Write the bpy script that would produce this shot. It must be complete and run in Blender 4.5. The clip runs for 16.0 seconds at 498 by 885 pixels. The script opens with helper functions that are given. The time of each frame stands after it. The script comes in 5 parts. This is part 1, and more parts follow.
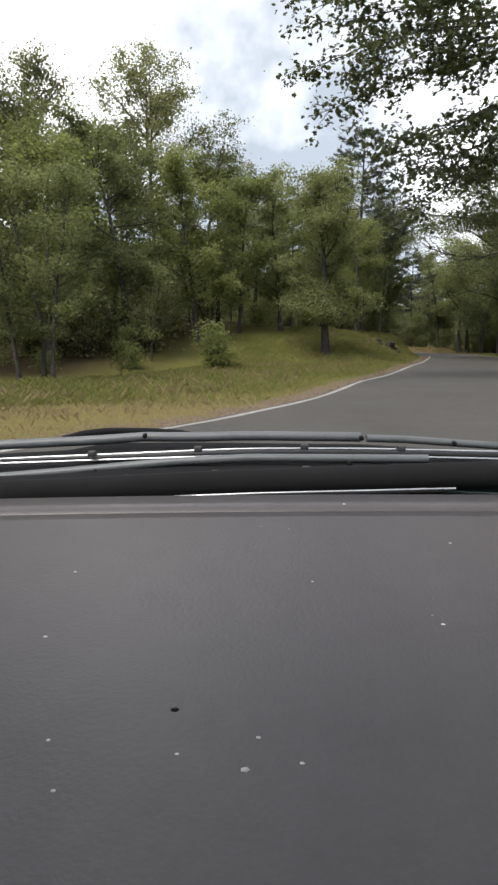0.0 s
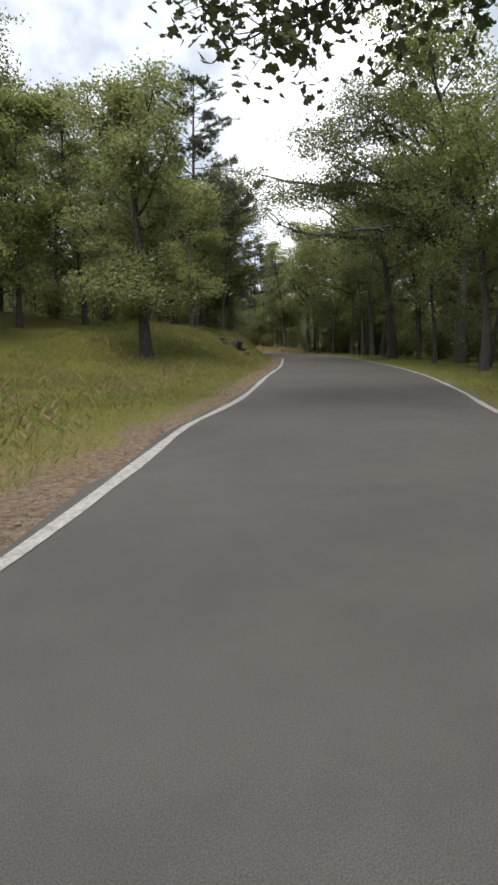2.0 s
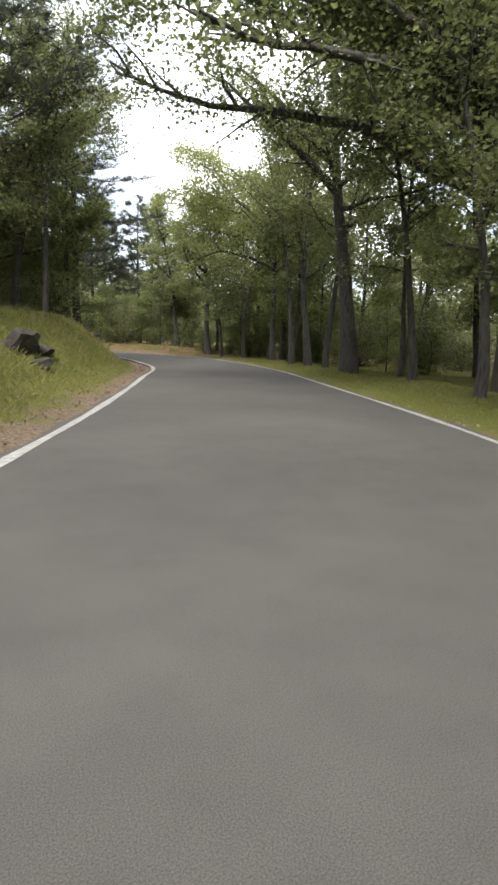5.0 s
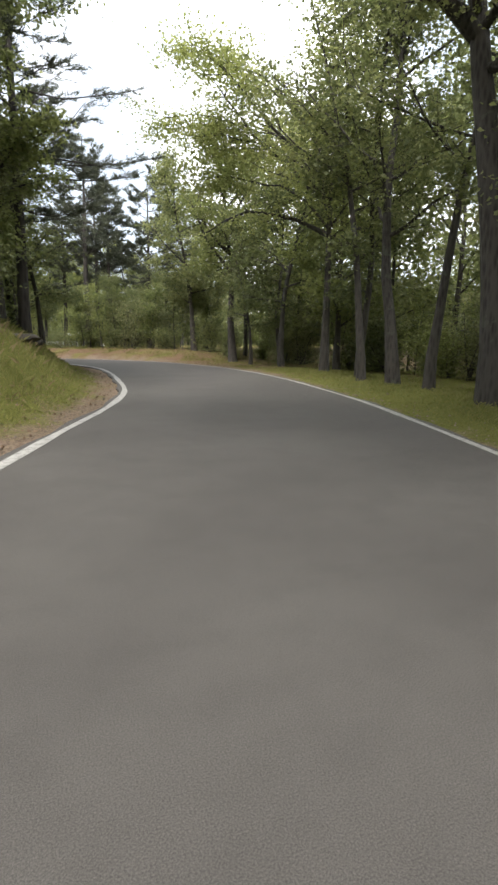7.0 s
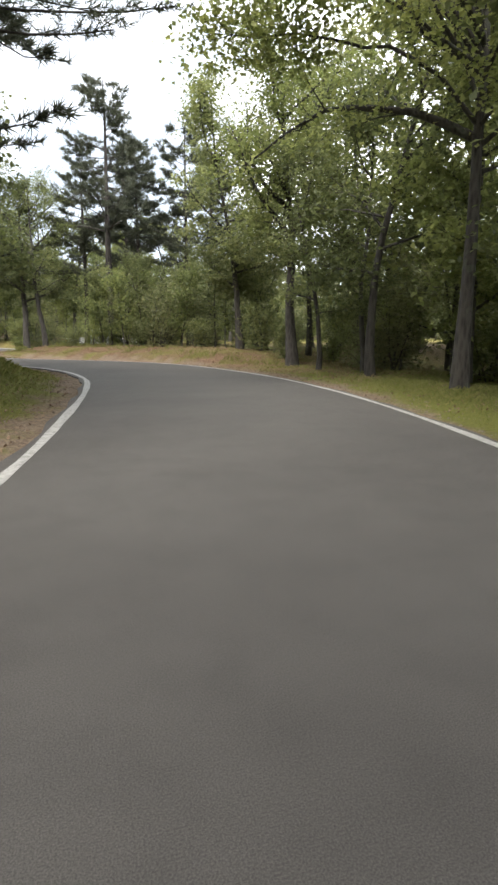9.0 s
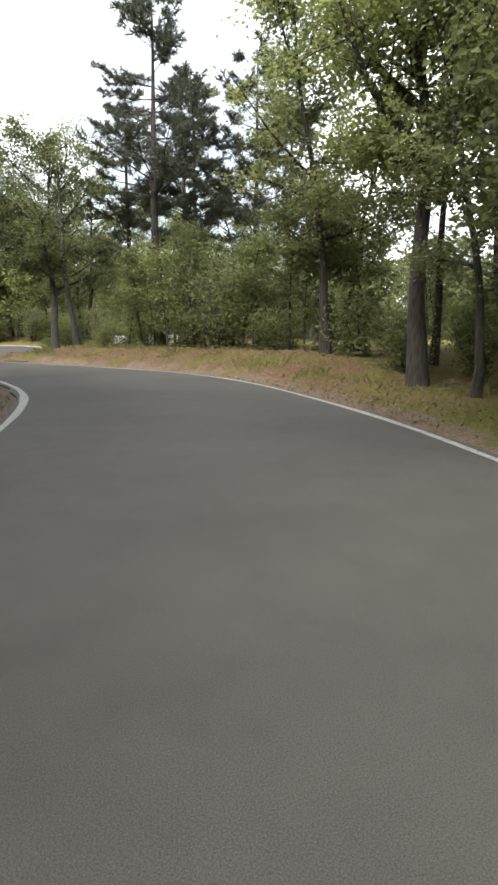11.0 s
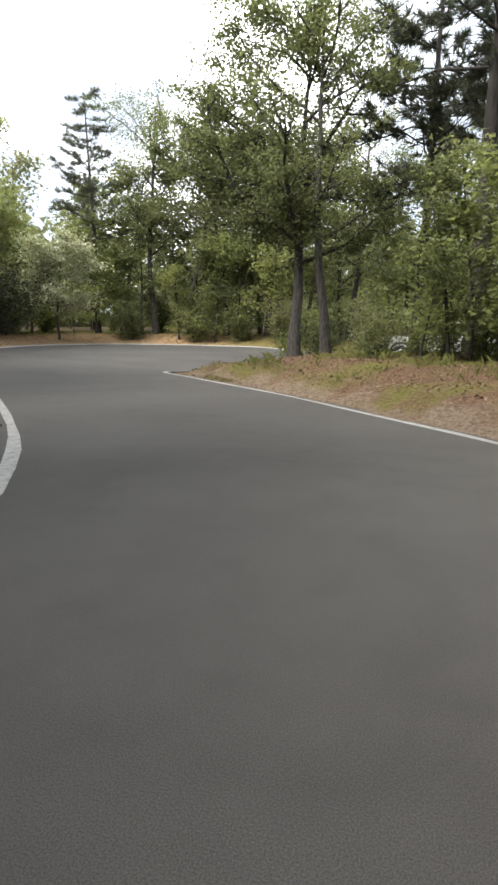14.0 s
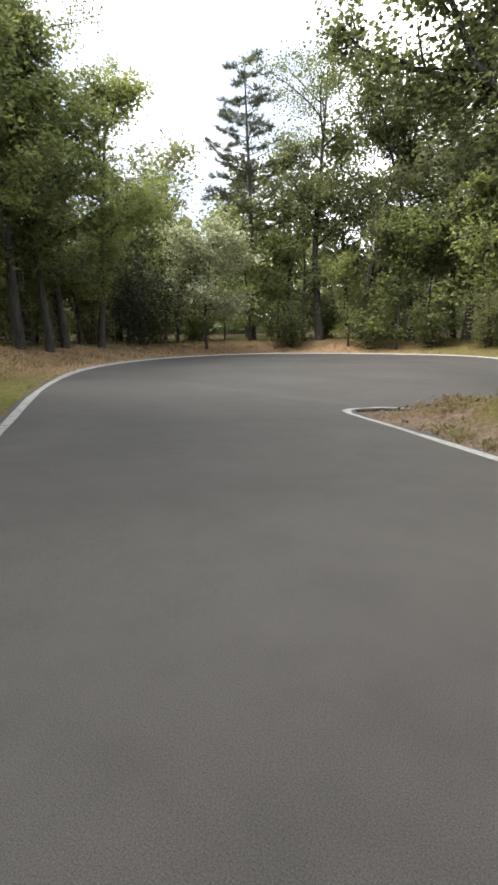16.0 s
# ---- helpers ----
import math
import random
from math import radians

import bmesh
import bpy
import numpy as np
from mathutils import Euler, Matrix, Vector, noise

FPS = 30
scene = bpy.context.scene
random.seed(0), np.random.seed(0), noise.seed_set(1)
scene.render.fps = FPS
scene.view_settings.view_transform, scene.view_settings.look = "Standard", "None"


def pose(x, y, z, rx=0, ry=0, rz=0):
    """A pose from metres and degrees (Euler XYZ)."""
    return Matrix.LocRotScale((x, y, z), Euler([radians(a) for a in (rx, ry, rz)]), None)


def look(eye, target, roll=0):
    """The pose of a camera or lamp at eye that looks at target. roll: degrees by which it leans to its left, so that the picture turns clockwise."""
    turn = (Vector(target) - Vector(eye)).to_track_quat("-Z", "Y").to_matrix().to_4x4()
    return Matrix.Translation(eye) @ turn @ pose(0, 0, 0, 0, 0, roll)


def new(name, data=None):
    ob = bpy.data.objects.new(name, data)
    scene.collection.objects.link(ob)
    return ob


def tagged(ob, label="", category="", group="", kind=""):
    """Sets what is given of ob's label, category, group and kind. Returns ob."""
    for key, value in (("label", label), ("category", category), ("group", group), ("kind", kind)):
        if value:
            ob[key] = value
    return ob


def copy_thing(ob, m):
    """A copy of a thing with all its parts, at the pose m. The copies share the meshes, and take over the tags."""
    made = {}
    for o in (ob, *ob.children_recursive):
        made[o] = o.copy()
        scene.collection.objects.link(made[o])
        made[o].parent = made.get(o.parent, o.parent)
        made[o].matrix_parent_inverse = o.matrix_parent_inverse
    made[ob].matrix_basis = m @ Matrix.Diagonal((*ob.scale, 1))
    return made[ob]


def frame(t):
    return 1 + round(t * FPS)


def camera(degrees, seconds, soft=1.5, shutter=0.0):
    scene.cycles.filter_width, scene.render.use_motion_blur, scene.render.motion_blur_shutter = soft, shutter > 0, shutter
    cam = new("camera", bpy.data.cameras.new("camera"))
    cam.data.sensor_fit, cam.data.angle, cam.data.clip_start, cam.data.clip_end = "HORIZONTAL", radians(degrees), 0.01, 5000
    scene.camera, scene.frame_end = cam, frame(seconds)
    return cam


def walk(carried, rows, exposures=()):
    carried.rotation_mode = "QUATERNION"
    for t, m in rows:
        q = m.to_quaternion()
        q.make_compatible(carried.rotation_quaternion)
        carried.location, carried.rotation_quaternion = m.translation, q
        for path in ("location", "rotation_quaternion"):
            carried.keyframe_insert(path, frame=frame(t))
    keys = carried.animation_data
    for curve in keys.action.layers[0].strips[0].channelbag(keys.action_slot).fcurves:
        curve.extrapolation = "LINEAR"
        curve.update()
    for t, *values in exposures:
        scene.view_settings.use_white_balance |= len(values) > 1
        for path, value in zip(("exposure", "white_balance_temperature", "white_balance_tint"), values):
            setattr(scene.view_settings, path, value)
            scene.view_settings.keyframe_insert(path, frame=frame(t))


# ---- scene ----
cam = camera(48.0, 16.0, 2.7)

# seconds, x, y, z, pitch from straight down, lean, yaw
PATH = [
    (0.0, 0.00, -0.008, 1.30, 80.00, 0.45, -0.08),
    (0.5, 0.28, 2.71, 1.31, 80.55, 0.65, -3.98),
    (1.0, 0.76, 5.15, 1.32, 80.75, 0.60, -8.00),
    (1.5, 1.52, 7.73, 1.32, 80.55, 0.70, -11.78),
    (2.0, 2.42, 10.45, 1.31, 79.78, 0.45, -15.64),
    (2.5, 3.46, 13.25, 1.30, 79.71, -0.10, -19.03),
    (3.0, 4.59, 16.02, 1.29, 79.66, -0.75, -21.80),
    (3.5, 5.92, 19.02, 1.28, 79.70, -1.30, -23.53),
    (4.0, 7.38, 22.25, 1.27, 79.45, -1.90, -24.86),
    (4.2, 7.95, 23.52, 1.27, 79.46, -1.85, -25.15),
    (5.2, 10.68, 29.32, 1.29, 79.62, -1.00, -24.70),
    (6.3, 13.14, 35.10, 1.31, 79.78, -0.20, -22.70),
    (6.5, 13.56, 36.13, 1.31, 79.78, -0.14, -22.40),
    (7.0, 14.61, 38.71, 1.31, 79.65, -0.20, -21.69),
    (7.5, 15.53, 41.08, 1.30, 79.35, 0.05, -20.68),
    (8.0, 16.36, 43.41, 1.28, 79.28, 0.35, -19.66),
    (8.2, 16.66, 44.38, 1.28, 79.26, 0.35, -18.98),
    (9.2, 18.10, 49.15, 1.29, 79.12, 0.15, -15.60),
    (10.3, 19.64, 54.30, 1.29, 78.97, -0.10, -11.95),
    (10.5, 19.90, 55.22, 1.29, 78.96, -0.12, -11.26),
    (11.0, 20.15, 57.53, 1.30, 78.94, 0.02, -8.25),
    (11.5, 20.25, 59.81, 1.30, 78.88, 0.30, -4.69),
    (12.0, 20.24, 62.06, 1.30, 78.79, 0.35, -1.17),
    (12.5, 20.12, 64.40, 1.30, 78.77, 0.10, 2.69),
    (13.0, 19.84, 66.64, 1.31, 78.82, 0.05, 7.63),
    (13.5, 19.32, 68.70, 1.31, 78.92, -0.40, 12.64),
    (14.0, 18.59, 70.64, 1.30, 78.72, -0.75, 17.60),
    (14.5, 17.75, 72.50, 1.30, 78.58, -0.55, 22.55),
    (15.0, 16.72, 74.40, 1.30, 79.15, -0.04, 27.10),
    (15.5, 15.60, 76.12, 1.30, 79.42, 0.30, 30.55),
    (16.0, 14.67, 77.69, 1.29, 79.20, 0.50, 33.45),
]
walk(cam, [(t, pose(x, y, z, rx, ry, rz)) for t, x, y, z, rx, ry, rz in PATH], [(0.0, 0.5), (2.5, 0.6), (4.0, 1.25), (7.0, 1.35), (8.0, 1.42), (10.5, 1.36), (12.0, 1.34), (14.0, 1.32), (16.0, 1.28)])

# ---------------------------------------------------------------- light
world = bpy.data.worlds.new("overcast_sky")
scene.world = world
world.use_nodes = True
wn, wl = world.node_tree.nodes, world.node_tree.links
wn.clear()
w_out = wn.new("ShaderNodeOutputWorld")
w_bg = wn.new("ShaderNodeBackground")
w_sky = wn.new("ShaderNodeTexSky")
w_sky.sky_type = "NISHITA"
w_sky.sun_disc = False
w_sky.sun_elevation = radians(52)
w_sky.sun_rotation = radians(215)
w_sky.dust_density = 3.0
w_dim = wn.new("ShaderNodeVectorMath")
w_dim.operation = "SCALE"
w_dim.inputs["Scale"].default_value = 0.10
w_co = wn.new("ShaderNodeTexCoord")
w_no = wn.new("ShaderNodeTexNoise")
w_no.inputs["Scale"].default_value = 2.2
w_no.inputs["Detail"].default_value = 6.0
w_ra = wn.new("ShaderNodeValToRGB")
w_ra.color_ramp.elements[0].position, w_ra.color_ramp.elements[0].color = 0.46, (0.23, 0.252, 0.28, 1)
w_ra.color_ramp.elements[1].position, w_ra.color_ramp.elements[1].color = 0.68, (1.10, 1.10, 1.10, 1)
w_mix = wn.new("ShaderNodeMix")
w_mix.data_type = "RGBA"
w_mix.inputs["Factor"].default_value = 0.88
wl.new(w_co.outputs["Generated"], w_no.inputs["Vector"])
wl.new(w_no.outputs["Fac"], w_ra.inputs["Fac"])
wl.new(w_sky.outputs["Color"], w_dim.inputs[0])
wl.new(w_dim.outputs["Vector"], w_mix.inputs["A"])
wl.new(w_ra.outputs["Color"], w_mix.inputs["B"])
wl.new(w_mix.outputs["Result"], w_bg.inputs["Color"])
w_bg.inputs["Strength"].default_value = 2.02
wl.new(w_bg.outputs["Background"], w_out.inputs["Surface"])

sun_data = bpy.data.lights.new("sun", "SUN")
sun_data.energy, sun_data.angle, sun_data.color = 2.4, radians(30), (1.0, 0.95, 0.87)
sun = new("sun", sun_data)
sun.matrix_world = look((0, 0, 60), (24, 34, 0))
sun.location = (0, 0, 60)

# ---------------------------------------------------------------- materials


def nodes_of(name):
    m = bpy.data.materials.new(name)
    m.use_nodes = True
    n, l = m.node_tree.nodes, m.node_tree.links
    return m, n, l, n["Principled BSDF"]


def noise_node(n, l, scale, detail=4.0, rough=0.6, coord="Object", vec=None):
    t = n.new("ShaderNodeTexNoise")
    t.inputs["Scale"].default_value, t.inputs["Detail"].default_value, t.inputs["Roughness"].default_value = scale, detail, rough
    if vec is None:
        c = n.new("ShaderNodeTexCoord")
        vec = c.outputs[coord]
    l.new(vec, t.inputs["Vector"])
    return t


def ramp_node(n, l, source, stops):
    r = n.new("ShaderNodeValToRGB")
    e = r.color_ramp.elements
    while len(e) < len(stops):
        e.new(0.5)
    for el, (p, c) in zip(e, stops):
        el.position, el.color = p, (*c, 1)
    l.new(source, r.inputs["Fac"])
    return r


def mix_node(n, l, a, b, fac, mode="MIX"):
    m = n.new("ShaderNodeMix")
    m.data_type, m.blend_type = "RGBA", mode
    for key, v in (("A", a), ("B", b), ("Factor", fac)):
        if isinstance(v, (int, float)):
            m.inputs[key].default_value = v
        elif isinstance(v, tuple):
            m.inputs[key].default_value = (*v, 1)
        else:
            l.new(v, m.inputs[key])
    return m.outputs["Result"]


def math_node(n, l, op, a, b=0.0, c=None):
    m = n.new("ShaderNodeMath")
    m.operation = op
    for i, v in enumerate((a, b) if c is None else (a, b, c)):
        if isinstance(v, (int, float)):
            m.inputs[i].default_value = v
        else:
            l.new(v, m.inputs[i])
    return m.outputs[0]


def bump_on(n, l, p, height, strength=0.3, distance=0.02):
    b = n.new("ShaderNodeBump")
    b.inputs["Strength"].default_value, b.inputs["Distance"].default_value = strength, distance
    l.new(height, b.inputs["Height"])
    l.new(b.outputs["Normal"], p.inputs["Normal"])


def plain(name, color, rough=0.5, metal=0.0, grain=60.0, vary=0.12, bump=0.05, spec=0.5, coat=0.0):
    """A surface of one colour with grain and faint wear at two scales."""
    m, n, l, p = nodes_of(name)
    a, b = noise_node(n, l, grain), noise_node(n, l, grain / 9)
    f = math_node(n, l, "MULTIPLY_ADD", b.outputs["Fac"], 0.6, math_node(n, l, "MULTIPLY", a.outputs["Fac"], 0.4))
    lo, hi = tuple(c * (1 - vary) for c in color), tuple(min(1.0, c * (1 + vary)) for c in color)
    r = ramp_node(n, l, f, [(0.3, lo), (0.7, hi)])
    l.new(r.outputs["Color"], p.inputs["Base Color"])
    p.inputs["Roughness"].default_value, p.inputs["Metallic"].default_value = rough, metal
    p.inputs["Specular IOR Level"].default_value = spec
    p.inputs["Coat Weight"].default_value = coat
    if bump:
        bump_on(n, l, p, a.outputs["Fac"], bump, 0.004)
    return m


def foliage(name, dark, mid, light, gloss=0.55, through_light=0.57):
    """Leaves: each its own tint, part of the light passing through."""
    m, n, l, p = nodes_of(name)
    g = n.new("ShaderNodeNewGeometry")
    o = n.new("ShaderNodeObjectInfo")
    big = noise_node(n, l, 0.55, 2.0)
    f = math_node(n, l, "MULTIPLY_ADD", g.outputs["Random Per Island"], 0.55,
                  math_node(n, l, "MULTIPLY_ADD", big.outputs["Fac"], 0.5, math_node(n, l, "MULTIPLY_ADD", o.outputs["Random"], 0.46, -0.28)))
    r = ramp_node(n, l, f, [(0.05, dark), (0.5, mid), (0.95, light)])
    l.new(r.outputs["Color"], p.inputs["Base Color"])
    p.inputs["Roughness"].default_value = gloss
    p.inputs["Specular IOR Level"].default_value = 0.35
    t = n.new("ShaderNodeBsdfTranslucent")
    l.new(mix_node(n, l, r.outputs["Color"], (1.0, 0.97, 0.50), 0.45, "MULTIPLY"), t.inputs["Color"])
    bright = n.new("ShaderNodeMixShader")
    bright.inputs["Fac"].default_value = through_light
    l.new(p.outputs["BSDF"], bright.inputs[1])
    l.new(t.outputs["BSDF"], bright.inputs[2])
    l.new(bright.outputs["Shader"], n["Material Output"].inputs["Surface"])
    return m


M_OAK = foliage("oak_leaves", (0.090, 0.108, 0.054), (0.178, 0.202, 0.096), (0.300, 0.318, 0.152), 0.55, 0.62)
M_OAK_LIGHT = foliage("young_oak_leaves", (0.112, 0.136, 0.056), (0.214, 0.246, 0.098), (0.344, 0.364, 0.152), 0.55, 0.62)
M_OAK_BLUE = foliage("dull_oak_leaves", (0.097, 0.107, 0.058), (0.187, 0.200, 0.104), (0.304, 0.308, 0.168), 0.55, 0.62)
# shaded copy of the oak leaves: backlit darkness put into the colour
M_OAK_SHADE = foliage("backlit_oak_leaves", (0.040, 0.050, 0.026), (0.075, 0.088, 0.042), (0.125, 0.138, 0.062), 0.5, 0.35)
M_NEEDLE = foliage("pine_needles", (0.040, 0.047, 0.035), (0.072, 0.082, 0.058), (0.120, 0.128, 0.086), 0.5, 0.3)
M_PALE = foliage("pale_blossom_leaves", (0.220, 0.245, 0.120), (0.440, 0.460, 0.290), (0.680, 0.680, 0.520), 0.5, 0.3)
M_EVERGREEN = foliage("dark_evergreen_leaves", (0.024, 0.030, 0.018), (0.044, 0.054, 0.030), (0.075, 0.086, 0.048), 0.6, 0.2)
M_GRASS = foliage("grass_blades", (0.098, 0.110, 0.030), (0.155, 0.168, 0.046), (0.255, 0.238, 0.098), 0.7, 0.35)
M_STRAW = foliage("dry_grass_blades", (0.170, 0.130, 0.070), (0.260, 0.205, 0.115), (0.360, 0.300, 0.185), 0.8, 0.3)
M_LITTER = foliage("fallen_leaves", (0.095, 0.058, 0.035), (0.180, 0.120, 0.076), (0.310, 0.230, 0.160), 0.8, 0.05)


def bark(name, dark, light, scale):
    m, n, l, p = nodes_of(name)
    c = n.new("ShaderNodeTexCoord")
    mp = n.new("ShaderNodeMapping")
    mp.inputs["Scale"].default_value = (1, 1, 0.22)
    l.new(c.outputs["Object"], mp.inputs["Vector"])
    v = n.new("ShaderNodeTexVoronoi")
    v.inputs["Scale"].default_value = scale
    l.new(mp.outputs["Vector"], v.inputs["Vector"])
    a = noise_node(n, l, scale * 1.6, 6.0, 0.65, vec=mp.outputs["Vector"])
    moss = noise_node(n, l, 1.3, 3.0)
    f = math_node(n, l, "MULTIPLY", v.outputs["Distance"], math_node(n, l, "ADD", a.outputs["Fac"], 0.4))
    r = ramp_node(n, l, f, [(0.05, dark), (0.55, light)])
    col = mix_node(n, l, r.outputs["Color"], (0.085, 0.095, 0.07), math_node(n, l, "MULTIPLY", math_node(n, l, "GREATER_THAN", moss.outputs["Fac"], 0.6), 0.4))
    l.new(col, p.inputs["Base Color"])
    p.inputs["Roughness"].default_value = 0.95
    bump_on(n, l, p, f, 0.9, 0.03)
    return m


M_BARK = bark("oak_bark", (0.016, 0.0145, 0.013), (0.056, 0.050, 0.044), 14)
M_PINE_BARK = bark("pine_bark", (0.015, 0.0135, 0.0125), (0.054, 0.046, 0.041), 9)


def asphalt():
    m, n, l, p = nodes_of("worn_asphalt")
    grit, patch, stain = noise_node(n, l, 160, 3.0, 0.7), noise_node(n, l, 0.35, 4.0), noise_node(n, l, 2.6, 5.0)
    base = ramp_node(n, l, patch.outputs["Fac"], [(0.3, (0.062, 0.058, 0.0545)), (0.72, (0.088, 0.083, 0.078))])
    col = mix_node(n, l, base.outputs["Color"], ramp_node(n, l, grit.outputs["Fac"], [(0.35, (0.55, 0.55, 0.55)), (0.7, (1.35, 1.33, 1.3))]).outputs["Color"], 1.0, "MULTIPLY")
    col = mix_node(n, l, col, ramp_node(n, l, stain.outputs["Fac"], [(0.34, (0.9, 0.9, 0.9)), (0.55, (1, 1, 1))]).outputs["Color"], 1.0, "MULTIPLY")
    l.new(col, p.inputs["Base Color"])
    p.inputs["Roughness"].default_value = 0.82
    p.inputs["Specular IOR Level"].default_value = 0.35
    bump_on(n, l, p, grit.outputs["Fac"], 0.5, 0.006)
    return m


M_ASPHALT = asphalt()


def line_paint():
    m, n, l, p = nodes_of("worn_white_road_paint")
    a, b = noise_node(n, l, 9, 6.0, 0.7), noise_node(n, l, 70, 3.0, 0.7)
    f = math_node(n, l, "MULTIPLY_ADD", b.outputs["Fac"], 0.45, math_node(n, l, "MULTIPLY", a.outputs["Fac"], 0.6))
    r = ramp_node(n, l, f, [(0.38, (0.09, 0.087, 0.084)), (0.50, (0.26, 0.255, 0.24)), (0.66, (0.40, 0.39, 0.37))])
    l.new(r.outputs["Color"], p.inputs["Base Color"])
    p.inputs["Roughness"].default_value = 0.7
    bump_on(n, l, p, b.outputs["Fac"], 0.3, 0.003)
    return m


M_PAINT = line_paint()


def soil():
    """Ground: bare sandy edge, grass, then leaf litter under the trees, by the distance from the asphalt."""
    m, n, l, p = nodes_of("woodland_ground")
    at = n.new("ShaderNodeAttribute")
    at.attribute_name = "verge"
    dry = n.new("ShaderNodeAttribute")
    dry.attribute_name = "dry"
    leafy = n.new("ShaderNodeAttribute")
    leafy.attribute_name = "leafy"
    a, b, c = noise_node(n, l, 0.9, 5.0), noise_node(n, l, 14, 6.0, 0.7), noise_node(n, l, 60, 3.0, 0.7)
    d = math_node(n, l, "MULTIPLY_ADD", a.outputs["Fac"], 2.4, math_node(n, l, "ADD", at.outputs["Fac"], -1.2))
    d = math_node(n, l, "MULTIPLY_ADD", b.outputs["Fac"], 0.9, math_node(n, l, "ADD", d, -0.45))
    sand = ramp_node(n, l, b.outputs["Fac"], [(0.28, (0.075, 0.055, 0.040)), (0.48, (0.165, 0.122, 0.088)), (0.72, (0.28, 0.225, 0.17))])
    grass = ramp_node(n, l, b.outputs["Fac"], [(0.3, (0.088, 0.093, 0.024)), (0.55, (0.134, 0.137, 0.035)), (0.75, (0.195, 0.172, 0.066))])
    litter = ramp_node(n, l, b.outputs["Fac"], [(0.3, (0.040, 0.030, 0.019)), (0.5, (0.080, 0.059, 0.035)), (0.72, (0.14, 0.10, 0.06))])
    straw = ramp_node(n, l, b.outputs["Fac"], [(0.28, (0.150, 0.094, 0.052)), (0.5, (0.335, 0.220, 0.125)), (0.72, (0.480, 0.345, 0.215))])
    russet = ramp_node(n, l, b.outputs["Fac"], [(0.28, (0.050, 0.030, 0.020)), (0.5, (0.128, 0.078, 0.050)), (0.72, (0.245, 0.168, 0.112))])
    patchy = ramp_node(n, l, noise_node(n, l, 0.55, 4.0, 0.6).outputs["Fac"], [(0.36, (0.25, 0.25, 0.25)), (0.56, (1.0, 1.0, 1.0))])
    to_grass = n.new("ShaderNodeMapRange")
    to_grass.inputs["From Min"].default_value, to_grass.inputs["From Max"].default_value = 0.35, 0.9
    l.new(d, to_grass.inputs["Value"])
    to_litter = n.new("ShaderNodeMapRange")
    to_litter.inputs["From Min"].default_value, to_litter.inputs["From Max"].default_value = 9.0, 15.0
    l.new(d, to_litter.inputs["Value"])
    mid = mix_node(n, l, grass.outputs["Color"], straw.outputs["Color"], dry.outputs["Fac"])
    mid = mix_node(n, l, mid, russet.outputs["Color"], math_node(n, l, "MULTIPLY", leafy.outputs["Fac"], patchy.outputs["Color"]))
    col = mix_node(n, l, sand.outputs["Color"], mid, to_grass.outputs["Result"])
    col = mix_node(n, l, col, litter.outputs["Color"], to_litter.outputs["Result"])
    col = mix_node(n, l, col, ramp_node(n, l, c.outputs["Fac"], [(0.35, (0.7, 0.7, 0.7)), (0.65, (1.25, 1.25, 1.25))]).outputs["Color"], 1.0, "MULTIPLY")
    l.new(col, p.inputs["Base Color"])
    p.inputs["Roughness"].default_value = 0.97
    p.inputs["Specular IOR Level"].default_value = 0.1
    bump_on(n, l, p, b.outputs["Fac"], 0.9, 0.08)
    return m


M_SOIL = soil()
M_ROCK = plain("weathered_rock", (0.052, 0.046, 0.039), 0.9, 0, 12, 0.6, 0.8, 0.2)
M_GRAVEL = plain("pale_gravel", (0.20, 0.168, 0.135), 0.9, 0, 6, 0.5, 0.3, 0.2)
M_WHITE = plain("white_car_paint", (0.80, 0.80, 0.79), 0.28, 0, 30, 0.04, 0.0, 0.5, 0.6)
M_GLASS = plain("tinted_car_glass", (0.02, 0.024, 0.024), 0.06, 0, 20, 0.2, 0.0, 0.7)
M_TYRE = plain("tyre_rubber", (0.018, 0.018, 0.018), 0.85, 0, 90, 0.3, 0.2)
M_DARK = plain("dark_car_plastic", (0.025, 0.025, 0.026), 0.6, 0, 90, 0.25, 0.1)
M_CHROME = plain("brushed_chrome", (0.62, 0.62, 0.63), 0.22, 1, 60, 0.08, 0.0)
M_RED = plain("red_lamp_glass", (0.55, 0.02, 0.02), 0.15, 0, 60, 0.1, 0.0)
M_AMBER = plain("pale_plate", (0.55, 0.55, 0.52), 0.5, 0, 60, 0.1, 0.0)
M_DASH = plain("grained_grey_dash_vinyl", (0.055, 0.048, 0.051), 0.38, 0, 300, 0.14, 0.14, 0.5)
M_TRIM = plain("black_windscreen_trim", (0.010, 0.010, 0.011), 0.9, 0, 120, 0.2, 0.1, 0.15)
M_RUBBER = plain("wiper_rubber", (0.016, 0.016, 0.017), 0.5, 0, 200, 0.2, 0.1)
M_STEEL = plain("worn_wiper_steel", (0.55, 0.55, 0.56), 0.28, 1, 200, 0.15, 0.1)
M_ARM = plain("grey_painted_wiper_arm", (0.085, 0.092, 0.098), 0.45, 0, 160, 0.2, 0.1)
M_BONNET = plain("dark_green_car_paint", (0.020, 0.040, 0.038), 0.25, 0, 30, 0.1, 0.0, 0.5, 0.6)
M_LINER = plain("grey_headliner_cloth", (0.36, 0.33, 0.34), 0.95, 0, 300, 0.1, 0.1, 0.1)
M_DUST = plain("pale_lint", (0.55, 0.54, 0.52), 0.9, 0, 200, 0.2, 0.0)

# ---------------------------------------------------------------- building helpers


